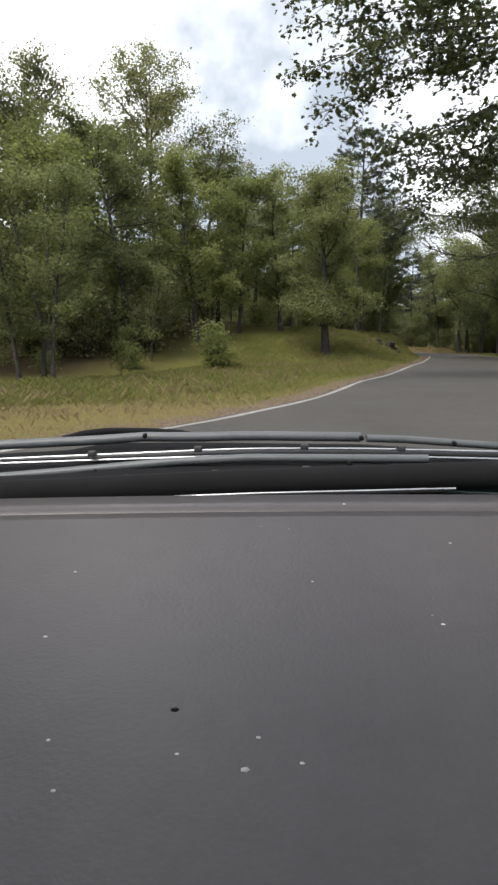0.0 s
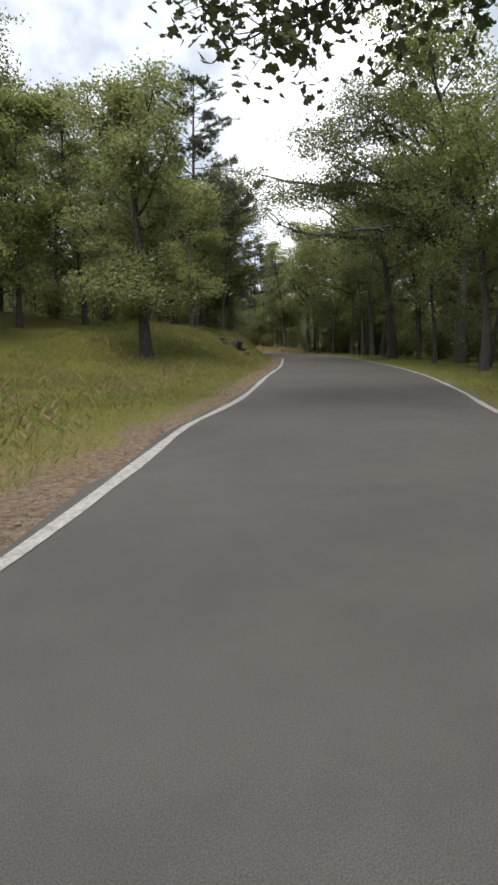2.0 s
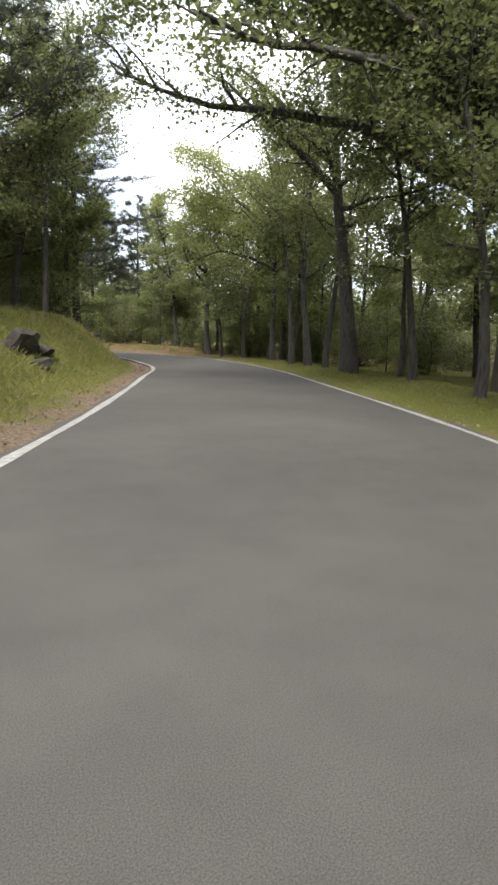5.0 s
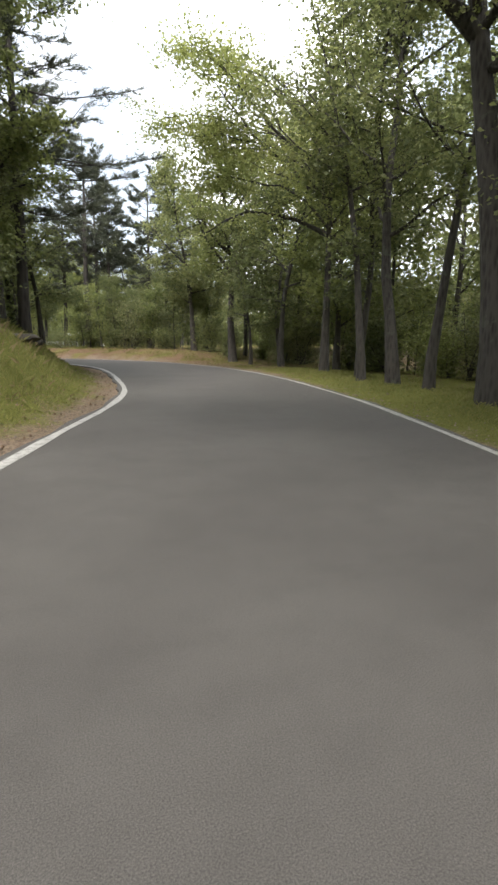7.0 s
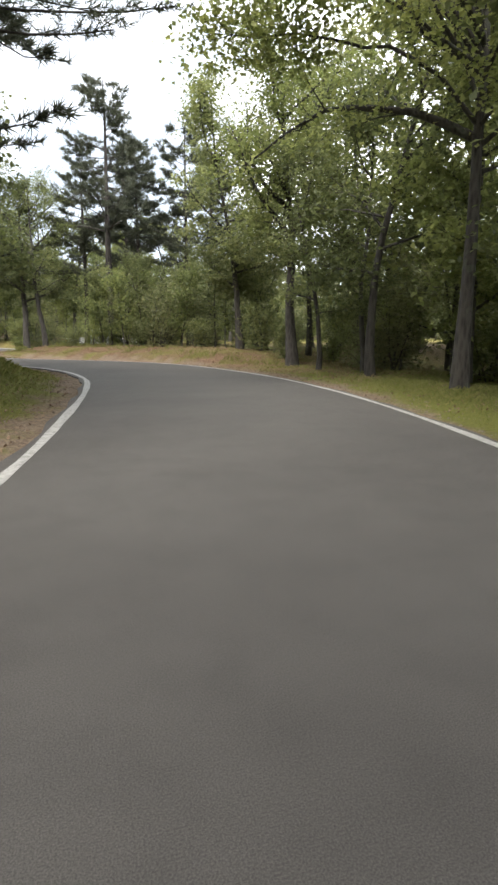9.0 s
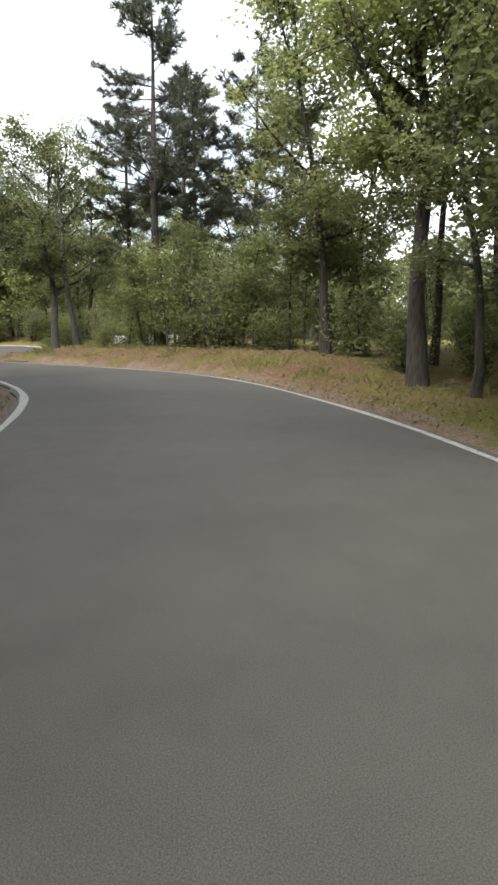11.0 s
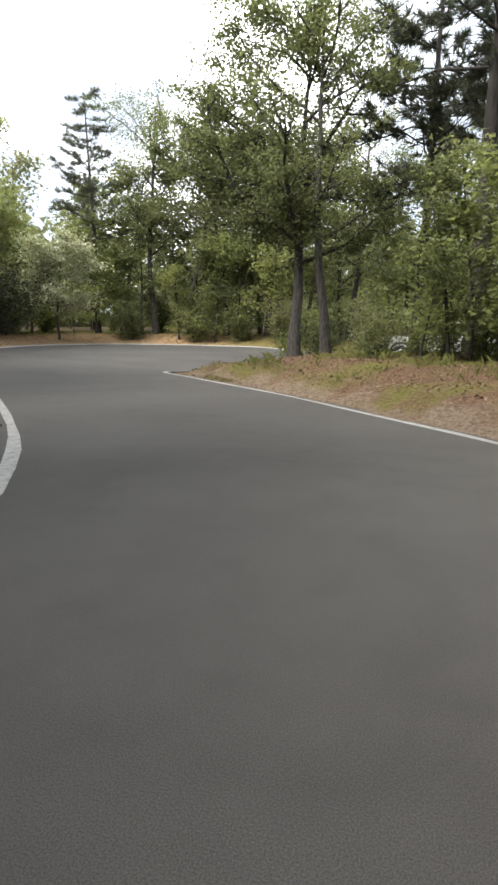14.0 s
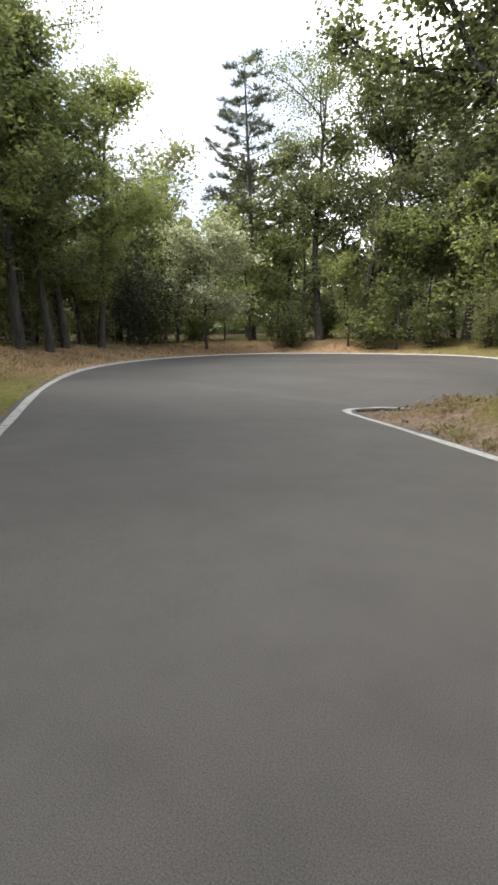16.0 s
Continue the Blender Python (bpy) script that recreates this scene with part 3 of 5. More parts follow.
def pine(seed, tall, girth, spread, clear, whorls, label, size=0.29, width=0.018, needle_count=22000):
    """A pine: a straight mast, whorls of level boughs and tufts of needles at their ends."""
    rng = np.random.default_rng(seed)
    wood, tuft = [], []
    mast = bent(rng, (0, 0, -0.25), (0, 0, 1), tall, 14, 0, 0.012)
    rad = girth * (1 - np.linspace(0, 1, 15) * 0.9)
    rad[0] *= 1.3
    wood.append(tube(mast, rad, 9))
    for i in range(whorls):
        f = clear + (0.985 - clear) * (i / (whorls - 1)) ** 0.9
        k = f * 14
        i0 = min(int(k), 13)
        root = mast[i0] + (mast[i0 + 1] - mast[i0]) * (k - i0)
        for _ in range(rng.integers(2, 5)):
            a = rng.uniform(0, 2 * np.pi)
            ln = spread * (1.15 - (f - clear) / (1.05 - clear)) * rng.uniform(0.55, 1.15) + 0.3
            bough = bent(rng, root, (np.cos(a), np.sin(a), rng.uniform(-0.1, 0.3)), ln, 5, 0.25, 0.17)
            wood.append(tube(bough, girth * 0.20 * (1.2 - f) * (1 - np.linspace(0, 1, 6) * 0.8) + 0.006, 4))
            for j in range(int(7 + 5.6 * ln)):
                q = rng.uniform(0.3, 1.0) * 5
                i1 = min(int(q), 4)
                foot = bough[i1] + (bough[i1 + 1] - bough[i1]) * (q - i1)
                b = a + rng.normal() * 0.9
                twig = np.array([np.cos(b), np.sin(b), rng.uniform(0.0, 0.55)]) * rng.uniform(0.25, 0.62) * (0.55 + 0.16 * ln)
                if j % 3 == 0:
                    wood.append(tube([foot, foot + twig * 0.9], [0.008, 0.003], 3))
                tuft.append(np.concatenate([foot, twig]))
    tuft = np.array(tuft)
    per = max(12, int(needle_count / len(tuft)))
    foot, twig = np.repeat(tuft[:, :3], per, axis=0), np.repeat(tuft[:, 3:], per, axis=0)
    at = foot + twig * rng.uniform(0.2, 1.0, len(foot))[:, None] ** 0.7
    d = twig / np.linalg.norm(twig, axis=1, keepdims=True) * 0.8 + rng.normal(size=at.shape) * 0.62 + np.array([0, 0, 0.2])
    d /= np.linalg.norm(d, axis=1, keepdims=True)
    ln = size * rng.uniform(0.7, 1.25, len(at))[:, None]
    s = np.cross(d, rng.normal(size=at.shape))
    s /= np.linalg.norm(s, axis=1, keepdims=True)
    v = np.stack([at - s * width, at + s * width, at + d * ln], 1).reshape(-1, 3)
    needles = (v, np.arange(len(v)).reshape(-1, 3))
    return tree_thing("pine_tree", label, "tree", joined(wood), needles, M_PINE_BARK, M_NEEDLE)


def shrub(seed, tall, spread, stems, count, size, mat, label, name="shrub"):
    rng = np.random.default_rng(seed)
    wood, tips = [], []
    for _ in range(stems):
        a = rng.uniform(0, 2 * np.pi)
        s = bent(rng, (rng.normal() * 0.12, rng.normal() * 0.12, -0.1), (np.cos(a) * 0.6 * spread / tall, np.sin(a) * 0.6 * spread / tall, 1), tall * rng.uniform(0.7, 1.0), 6, 0.1, 0.12)
        wood.append(tube(s[::2], 0.022 * tall ** 0.5 * np.array([1, 0.75, 0.5, 0.2]), 4))
        for j in range(1, 7):
            tips.append(s[j])
            for _ in range(2):
                b = rng.uniform(0, 2 * np.pi)
                t = bent(rng, s[j], (np.cos(b), np.sin(b), 0.5), spread * rng.uniform(0.3, 0.7), 3, 0.1, 0.2)
                if j % 2:
                    wood.append(tube(t[[0, 3]], [0.008, 0.003], 3))
                tips += [t[2], t[3]]
    tips = np.array(tips)
    at = tips[rng.integers(0, len(tips), count)] + rng.normal(size=(count, 3)) * spread * 0.16
    at[:, 2] = np.maximum(at[:, 2], 0.12)
    return tree_thing(name, label, "shrub", joined(wood), leaf_cards(rng, at, size, 0.75, small=tall < 4.0), M_BARK, mat, "stem", "foliage")


L_OAK = "oak with dark furrowed bark and a full green crown"
OAKS = [oak(11, 13.0, 0.20, 3.9, 0.24, 16, 15500, 0.165, M_OAK, L_OAK, small=True),
        oak(12, 11.5, 0.16, 3.4, 0.20, 15, 15000, 0.158, M_OAK_LIGHT, "young oak with light yellow-green leaves", puff=0.31, small=True),
        oak(13, 14.5, 0.21, 4.1, 0.26, 17, 15500, 0.165, M_OAK_BLUE, "tall oak with dull grey-green leaves", small=True),
        oak(14, 12.0, 0.13, 2.9, 0.24, 14, 7600, 0.142, M_OAK, "slender oak with a narrow green crown"),
        oak(15, 16.0, 0.23, 4.4, 0.36, 15, 9800, 0.115, M_OAK, "tall oak with a clear trunk and high crown"),
        oak(16, 13.0, 0.13, 3.2, 0.36, 13, 9200, 0.115, M_OAK, "slim woodland oak with a bare dark trunk", puff=0.36)]
BACK = [oak(21, 13.0, 0.15, 3.8, 0.14, 12, 2700, 0.32, M_OAK, "oak deep in the woods with a broad crown", puff=0.5, fine=False),
        oak(22, 15.0, 0.15, 4.0, 0.18, 12, 2800, 0.32, M_OAK_BLUE, "grey-green oak deep in the woods", puff=0.5, fine=False),
        oak(23, 11.5, 0.12, 3.4, 0.12, 11, 2500, 0.31, M_OAK_LIGHT, "light green oak deep in the woods", puff=0.5, fine=False)]
THIN = [oak(31, 7.5, 0.055, 1.7, 0.30, 10, 1900, 0.160, M_OAK, "thin young oak with a sparse crown", "sapling", fine=False),
        oak(32, 5.0, 0.040, 1.3, 0.20, 9, 1500, 0.155, M_OAK_LIGHT, "light green oak sapling with a slim stem", "sapling", fine=False)]
PINES = [pine(41, 14.5, 0.25, 3.0, 0.46, 16, "tall pine with a straight trunk and dark needles"),
         pine(42, 12.5, 0.19, 2.7, 0.42, 15, "slender pine with open tiers of dark needles"),
         pine(43, 17.5, 0.24, 3.4, 0.42, 20, "very tall pine with a bare lower trunk")]
SHRUBS = [shrub(51, 2.1, 1.6, 7, 2400, 0.130, M_OAK, "dense green shrub at the edge of the woods"),
          shrub(52, 3.4, 2.0, 7, 3000, 0.130, M_OAK_BLUE, "tall bushy undergrowth with dull green leaves"),
          shrub(53, 1.6, 1.1, 5, 1700, 0.12, M_OAK_LIGHT, "light green bush with broad leaves")]
USED = {}


def plant(kind, x, y, turn=0.0, size=1.0, group=""):
    """Sets a tree in the ground: the first of its kind itself, then copies."""
    m = pose(x, y, ground_z(x, y) - 0.02, 0, 0, turn)
    if kind.name not in USED:
        USED[kind.name] = 1
        ob = kind
        ob.matrix_basis = m
    else:
        ob = copy_thing(kind, m)
    ob.scale = (size, size, size)
    if group:
        ob["group"] = group
    return ob


PLACED = []


def put(kind, x, y, turn=None, size=1.0, group="trees along the road"):
    PLACED.append((x, y))
    return plant(kind, x, y, (x * 77 + y * 131) % 360 if turn is None else turn, size, group)


# trees by the road whose places are known, from the start of the drive on
put(OAKS[0], 2.3, 40.3, 120, 0.82)
put(OAKS[1], -2.2, 42.4, 10, 1.08)
put(OAKS[1], 3.4, 43.4, 10, 0.85)
for i, (x, y) in enumerate([(-7.6, 18.6), (-7.0, 19.2), (-6.4, 18.5)]):
    put(OAKS[3], x, y, 100 * i, 0.62)
put(SHRUBS[2], -1.7, 27.6, 30, 1.35)
for i, (x, y, k, s) in enumerate([(-8.0, 28.6, 1, 1.1), (-9.8, 31.0, 1, 1.2), (-11.6, 34.4, 1, 1.3), (-6.8, 30.2, 0, 1.2), (-10.8, 28.4, 0, 1.2), (-13.2, 30.6, 1, 1.2), (-9.2, 35.0, 1, 1.3)]):
    put(SHRUBS[k], x, y, 71 * i, s, "shrubs on the bank")
for i, (x, y, k) in enumerate([(-11.2, 41.0, 2), (-14.6, 38.0, 0), (-10.6, 45.5, 1), (-17.0, 42.0, 2)]):
    put(BACK[k], x, y, 71 * i, 0.95, "woods behind the road")
put(THIN[1], -4.6, 20.2, 0, 0.45)
put(THIN[1], -4.4, 33.6, 90, 1.0)
for i, (x, y, k, s) in enumerate([(-9.5, 27, 1, 1.0), (-6.5, 31, 0, 0.98), (-3.0, 34, 1, 0.95), (-12, 23.5, 2, 0.95), (-0.6, 38, 1, 0.9), (-14, 32, 2, 1.0), (-8, 37, 0, 1.0),
                                  (-4.0, 43, 2, 1.0), (0.4, 48, 2, 0.95), (4, 56, 2, 0.9), (-18, 27, 0, 1.0), (-15, 19, 1, 0.9)]):
    put(OAKS[k], x, y, 57 * i, s)
# the right-hand edge of the woods
for i, (x, y, k, s) in enumerate([(15.4, 21.5, 0, 0.95), (19.4, 26.5, 5, 1.0), (20.8, 30.6, 5, 0.95), (21.6, 34.4, 5, 1.0), (20.9, 38.1, 3, 1.05), (23.1, 43.0, 5, 1.1), (24.6, 45.4, 5, 0.9),
                                  (24.8, 51.1, 5, 1.15), (24.9, 52.8, 4, 0.86), (25.0, 54.7, 5, 1.12), (26.1, 56.6, 3, 1.15), (26.6, 64.4, 3, 1.2),
                                  (27.4, 66.4, 3, 0.9), (26.5, 68.4, 3, 0.8), (25.9, 77.6, 0, 1.0), (28.6, 74.6, 5, 1.1), (27.6, 80.5, 0, 0.85), (28.2, 61.8, 1, 1.05),
                                  (28.4, 45.2, 1, 1.0), (26.6, 40.6, 2, 1.0), (24.6, 33.8, 0, 1.0), (22.0, 28.2, 2, 1.0)]):
    put(OAKS[k], x, y, 83 * i, s)
# unseen tall oaks, added to darken the right side of the dashboard's reflection
for i, (x, y) in enumerate([(10.5, 9.5), (12.0, 4.0), (10.4, -2.0), (14.0, 12.5), (15.5, 7.0)]):
    put(OAKS[4], x, y, 90 * i, 1.0)
# the mound in the bend
put(OAKS[4], 15.4, 89.2, 20, 0.8)
put(PINES[0], 19.8, 87.8, 0, 1.14)
put(PINES[1], 18.1, 90.6, 50, 1.08)
put(PINES[0], 21.3, 94.6, 140, 1.12)
put(PINES[1], 22.0, 89.4, 240, 1.10)
put(PINES[1], 25.0, 87.6, 300, 1.15)
put(PINES[0], 27.5, 92.0, 10, 1.0)
for i, (x, y, k, s) in enumerate([(17.2, 86.0, 0, 0.6), (21.0, 83.0, 0, 0.8), (22.2, 81.4, 1, 1.1), (24.2, 79.2, 0, 0.7), 
                                  (22.4, 83.6, 1, 0.95), (24.8, 81.4, 1, 0.9), (26.6, 76.4, 0, 1.1), (21.4, 87.2, 1, 0.9), (23.4, 86.6, 0, 1.1), (26.0, 84.0, 1, 1.0), (19.0, 86.4, 2, 0.75), (19.9, 85.6, 2, 0.8), (18.4, 86.9, 2, 0.7), (15.0, 91.0, 0, 0.8), (16.7, 90.8, 0, 0.72), (13.6, 91.8, 2, 0.8)]):
    put(SHRUBS[k], x, y, 71 * i, s, "shrubs on the mound")
for i, (x, y, k, s) in enumerate([(18.4, 84.6, 1, 0.85), (20.2, 83.0, 1, 1.0), (21.8, 82.4, 0, 0.7), (23.2, 80.4, 1, 1.0), (19.6, 85.4, 0, 0.75), (22.0, 85.0, 1, 1.1), (24.6, 83.2, 0, 0.8),
                                  (25.6, 79.6, 1, 1.0), (23.8, 88.4, 0, 0.8), (19.0, 88.8, 1, 1.0), (27.4, 77.6, 0, 0.85)]):
    put(THIN[k], x, y, 113 * i, s, "saplings on the mound")
for i, (x, y, s) in enumerate([(19.0, 84.6, 0.50), (21.4, 83.4, 0.56), (23.4, 81.8, 0.48), (25.2, 80.6, 0.58), (20.6, 85.8, 0.62), (24.4, 85.2, 0.64), (22.6, 87.6, 0.66)]):
    put(OAKS[(3, 5, 3, 5)[i % 4]], x, y, 59 * i, 0.85 * s, "young trees on the mound")
# round the outside of the bend
for i, (x, y, k, s) in enumerate([(-6.0, 109.4, None, 0.98), (-5.0, 92.6, 3, 1.2), (-7.2, 93.2, 4, 1.05), (-8.6, 90.0, 0, 1.2), (-6.2, 94.4, 1, 1.1), (-5.0, 91.2, 1, 1.36), (-6.6, 96.8, 1, 1.12), (-3.8, 88.0, 1, 1.1), (-0.8, 83.2, 1, 1.05), (-7.4, 96.2, 3, 0.7), (-12.5, 99, 0, 1.0), (-11, 103, 2, 0.8), (3.0, 79.4, 0, 0.95), (-10.0, 95.0, 1, 0.95),
                                  (-3.2, 109.6, 3, 1.2), (-1.3, 110.0, 4, 1.14), (1.0, 110.6, 2, 1.1), (4.2, 110.6, 0, 1.2), (7.4, 110.0, 2, 1.1), (10.5, 109.4, 3, 1.2),
                                  (13.5, 108.4, 4, 0.95), (17, 107, 0, 1.0), (21, 105.6, 1, 1.0), (26, 104.5, 0, 1.0), (32, 104, 2, 1.0)]):
    put(PINES[2] if k is None else OAKS[k], x, y, 47 * i, s)
for i, (x, y, k, s) in enumerate([(-7.4, 97.0, 1, 1.1), (-2.0, 107.4, 0, 1.2), (2.6, 108.4, 0, 1.2), (6.0, 108.4, 0, 1.0), (9.0, 107.8, 1, 0.9),
                                  (12.0, 106.4, 0, 1.1), (-7.4, 93.6, 0, 1.2), (15.2, 105.6, 1, 0.9), (19, 104, 0, 1.1)]):
    put(SHRUBS[k], x, y, 200 * i, s, "shrubs round the bend")
pale = oak(61, 6.6, 0.09, 2.7, 0.40, 14, 12000, 0.165, M_PALE, "small tree covered in pale blossom-like leaves", "flowering_tree")
pale.matrix_basis = pose(-5.2, 103.4, ground_z(-5.2, 103.4) - 0.02, 0, 0, 30)
PLACED.append((-5.4, 103.2))
dark = shrub(62, 4.4, 3.6, 18, 9000, 0.15, M_EVERGREEN, "dark evergreen bush with dense low foliage", "evergreen_bush")
dark.matrix_basis = pose(-7.2, 100.4, ground_z(-7.2, 100.4) - 0.02)
PLACED.append((-7.2, 100.4))
# inside of the left-hand curve and the bank
for i, (x, y, k, s) in enumerate([(11.4, 57.0, 2, 0.95), (11.0, 63, 0, 1.0), (13.4, 67, 1, 0.95), (9.6, 67.5, 2, 1.0), (11.2, 71.8, 0, 0.9), (7.4, 74.2, 3, 1.0), (8.4, 44.4, 1, 0.82), (6.0, 46.4, 1, 0.9), (9.6, 48.4, 3, 0.7), (9.2, 55.6, 3, 0.9)]):
    put(OAKS[k], x, y, 61 * i, s)
lone = pine(44, 15.5, 0.22, 4.9, 0.36, 17, "tall pine with long open boughs reaching over the road", 0.21, 0.011, 30000)
lone.matrix_basis = pose(14.7, 60.2, ground_z(14.7, 60.2) - 0.02, 0, 0, 40)
PLACED.append((14.7, 60.2))
put(OAKS[0], 13.2, 65.4, 40, 0.85)
put(OAKS[5], 12.6, 54.6, 210, 0.98)
put(PINES[1], 14.3, 64.8, 200, 1.14)
put(OAKS[1], 14.0, 58.4, 200, 0.92)
put(OAKS[5], 13.2, 68.8, 20, 0.95)
put(OAKS[3], 15.3, 63.0, 20, 0.86)
for i, (x, y, k) in enumerate([(31.5, 74.0, 1), (33.5, 79.0, 0), (31.0, 66.5, 2), (34.0, 70.0, 1), (30.4, 70.4, 2), (32.0, 58.4, 0), (32.4, 53.0, 1), (31.6, 62.6, 2)]):
    put(BACK[k], x, y, 71 * i, 1.08, "woods behind the road")
put(OAKS[2], 10.2, 56.6, 130, 0.95)
bushy = pine(45, 18.4, 0.26, 5.4, 0.34, 27, "tall dense pine with heavy tiers of grey-green needles", 0.24, 0.014, 84000)
bushy.matrix_basis = pose(10.4, 54.0, ground_z(10.4, 54.0) - 0.02, 0, 0, 60)
PLACED.append((10.4, 54.0))
put(PINES[1], 9.4, 60.5, 90, 1.2)
put(PINES[1], 3.5, 62.0, 30, 1.2)
put(PINES[0], 6.2, 79.0, 30, 0.9)
for i, (x, y, k, s) in enumerate([(13.2, 55.6, 0, 1.0), (12.8, 61.5, 2, 1.2), (13.8, 63.8, 0, 1.0), (12.2, 70.0, 2, 1.1), (10.6, 58.2, 1, 0.9), (9.6, 51.2, 0, 0.8), (11.6, 75.0, 2, 1.0)]):
    put(SHRUBS[k], x, y, 97 * i, s, "shrubs on the bank")


def own_oak(seed, x, y, tall, girth, spread, clear, limbs, count, size, mat, label, forks, lobed=False, puff=0.34, reach=()):
    ob = oak(seed, tall, girth, spread, clear, limbs, count, size, mat, label, forks=forks, lobed=lobed, puff=puff, reach=reach)
    ob.matrix_basis = pose(x, y, ground_z(x, y), 0, 0, 0)
    PLACED.append((x, y))
    return tagged(ob, group="trees along the road")


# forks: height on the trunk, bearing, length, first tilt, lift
# the overhanging oak wears the shaded leaf copy, dark as against the sky
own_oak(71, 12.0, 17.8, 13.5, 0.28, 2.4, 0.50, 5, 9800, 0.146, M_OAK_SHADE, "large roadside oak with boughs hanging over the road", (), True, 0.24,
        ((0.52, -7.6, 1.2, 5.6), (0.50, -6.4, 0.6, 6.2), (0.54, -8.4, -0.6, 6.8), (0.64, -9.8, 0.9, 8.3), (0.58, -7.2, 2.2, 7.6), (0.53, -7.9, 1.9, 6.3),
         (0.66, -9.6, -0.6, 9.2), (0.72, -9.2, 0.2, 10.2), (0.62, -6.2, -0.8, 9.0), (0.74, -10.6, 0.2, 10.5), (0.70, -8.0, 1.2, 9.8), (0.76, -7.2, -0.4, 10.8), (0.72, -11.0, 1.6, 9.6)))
own_oak(77, 17.8, 30.0, 15.0, 0.18, 4.6, 0.30, 17, 17000, 0.120, M_OAK_LIGHT, "full-crowned oak close to the grassy verge", (), True)
own_oak(75, 4.65, 33.9, 11.3, 0.26, 3.2, 0.21, 20, 33000, 0.130, M_OAK, "sturdy oak with a thick dark trunk on the grassy bank",
        ((0.36, 1.0, 3.4, 0.5, 0.3), (0.32, 4.0, 3.0, 0.4, 0.2)))
own_oak(76, 14.1, 90.0, 12.5, 0.24, 4.4, 0.33, 13, 34000, 0.128, M_OAK, "spreading oak with crooked dark limbs on the mound",
        ((0.42, 3.9, 6.2, 0.5, 0.2), (0.40, 4.7, 5.5, 0.4, 0.1), (0.52, 3.4, 6.0, 0.7, 0.2), (0.55, 5.3, 5.0, 0.7, 0.2), (0.60, 2.9, 5.5, 0.8, 0.2), (0.66, 3.3, 5.0, 0.9, 0.2), (0.48, 2.7, 5.0, 0.5, 0.2)), False, 0.28)
own_oak(72, 24.2, 40.1, 16.0, 0.38, 4.4, 0.36, 14, 64000, 0.126, M_OAK, "big oak with a heavy limb reaching over the road",
        ((0.36, 2.64, 12.5, 0.60, 0.05), (0.42, 2.9, 11.0, 0.65, 0.0), (0.50, 2.35, 11.5, 0.7, 0.0), (0.58, 2.62, 9.5, 0.65, -0.2), (0.45, 3.25, 9.0, 0.6, 0.0), (0.66, 2.5, 8.0, 0.7, -0.2), (0.7, 2.9, 6.0, 0.8, -0.2)), False, 0.5,
        ((0.50, -12.0, 3.6, 11.0, 0.66), (0.51, -10.4, 0.2, 11.8, 0.5), (0.52, -2.2, -2.4, 14.6, 0.5), (0.54, 2.4, -1.4, 14.4, 0.45), (0.48, -11.0, 5.0, 10.3), (0.60, -8.9, -0.2, 13.4), (0.62, -9.8, 2.2, 12.8), (0.46, -7.2, 0.0, 9.0), (0.66, -6.0, -1.5, 14.0), (0.55, -10.5, 1.0, 9.6), (0.70, -7.6, 1.0, 14.6)))
own_oak(73, 26.35, 70.8, 13.0, 0.25, 4.2, 0.40, 13, 20000, 0.114, M_OAK_LIGHT, "oak forking into two bare dark limbs above a straight trunk",
        ((0.46, 3.0, 5.0, 1.2, 0.3), (0.47, 0.1, 4.6, 1.3, 0.3), (0.56, 2.7, 5.0, 0.7, 0.2), (0.60, 3.9, 5.0, 0.8, 0.1)), True)
own_oak(78, 23.8, 47.7, 16.5, 0.36, 4.4, 0.40, 14, 18000, 0.106, M_OAK, "thick-trunked oak at the edge of the mown verge",
        ((0.50, 3.1, 6.5, 0.7, 0.0), (0.58, 2.6, 6.0, 0.8, 0.0)))
own_oak(80, -7.6, 47.6, 19.5, 0.26, 5.6, 0.34, 24, 26000, 0.17, M_OAK_BLUE, "very tall oak with an open airy crown",
        ((0.62, 0.4, 5.5, 1.1, 0.2), (0.68, 2.8, 5.5, 1.1, 0.2), (0.74, 0.0, 5.0, 1.3, 0.2), (0.76, 3.4, 5.0, 1.3, 0.2), (0.80, 1.6, 4.5, 1.4, 0.2), (0.82, 5.6, 4.0, 1.4, 0.2)), False, 0.45)
own_oak(81, -15.6, 37.6, 16.5, 0.25, 5.6, 0.32, 20, 17000, 0.16, M_OAK_BLUE, "very tall oak with an open airy crown",
        ((0.64, 0.2, 5.5, 1.1, 0.2), (0.74, 3.0, 5.0, 1.3, 0.2), (0.80, 0.8, 4.5, 1.4, 0.2)), False, 0.45)
own_oak(74, 26.2, 59.4, 14.0, 0.19, 4.6, 0.36, 14, 23000, 0.126, M_OAK_LIGHT, "tall oak whose crown leans out over the road",
        ((0.45, 3.0, 7.0, 0.6, 0.0), (0.55, 2.8, 6.5, 0.7, 0.0), (0.60, 3.4, 6.5, 0.7, 0.0)), False, 0.36,
        ((0.50, -6.3, 0.5, 8.2), (0.55, -6.8, 2.0, 9.5), (0.60, -6.2, -1.0, 10.6), (0.65, -5.6, 1.5, 11.8), (0.47, -5.2, 1.8, 7.2), (0.58, -4.8, 2.6, 8.8)))


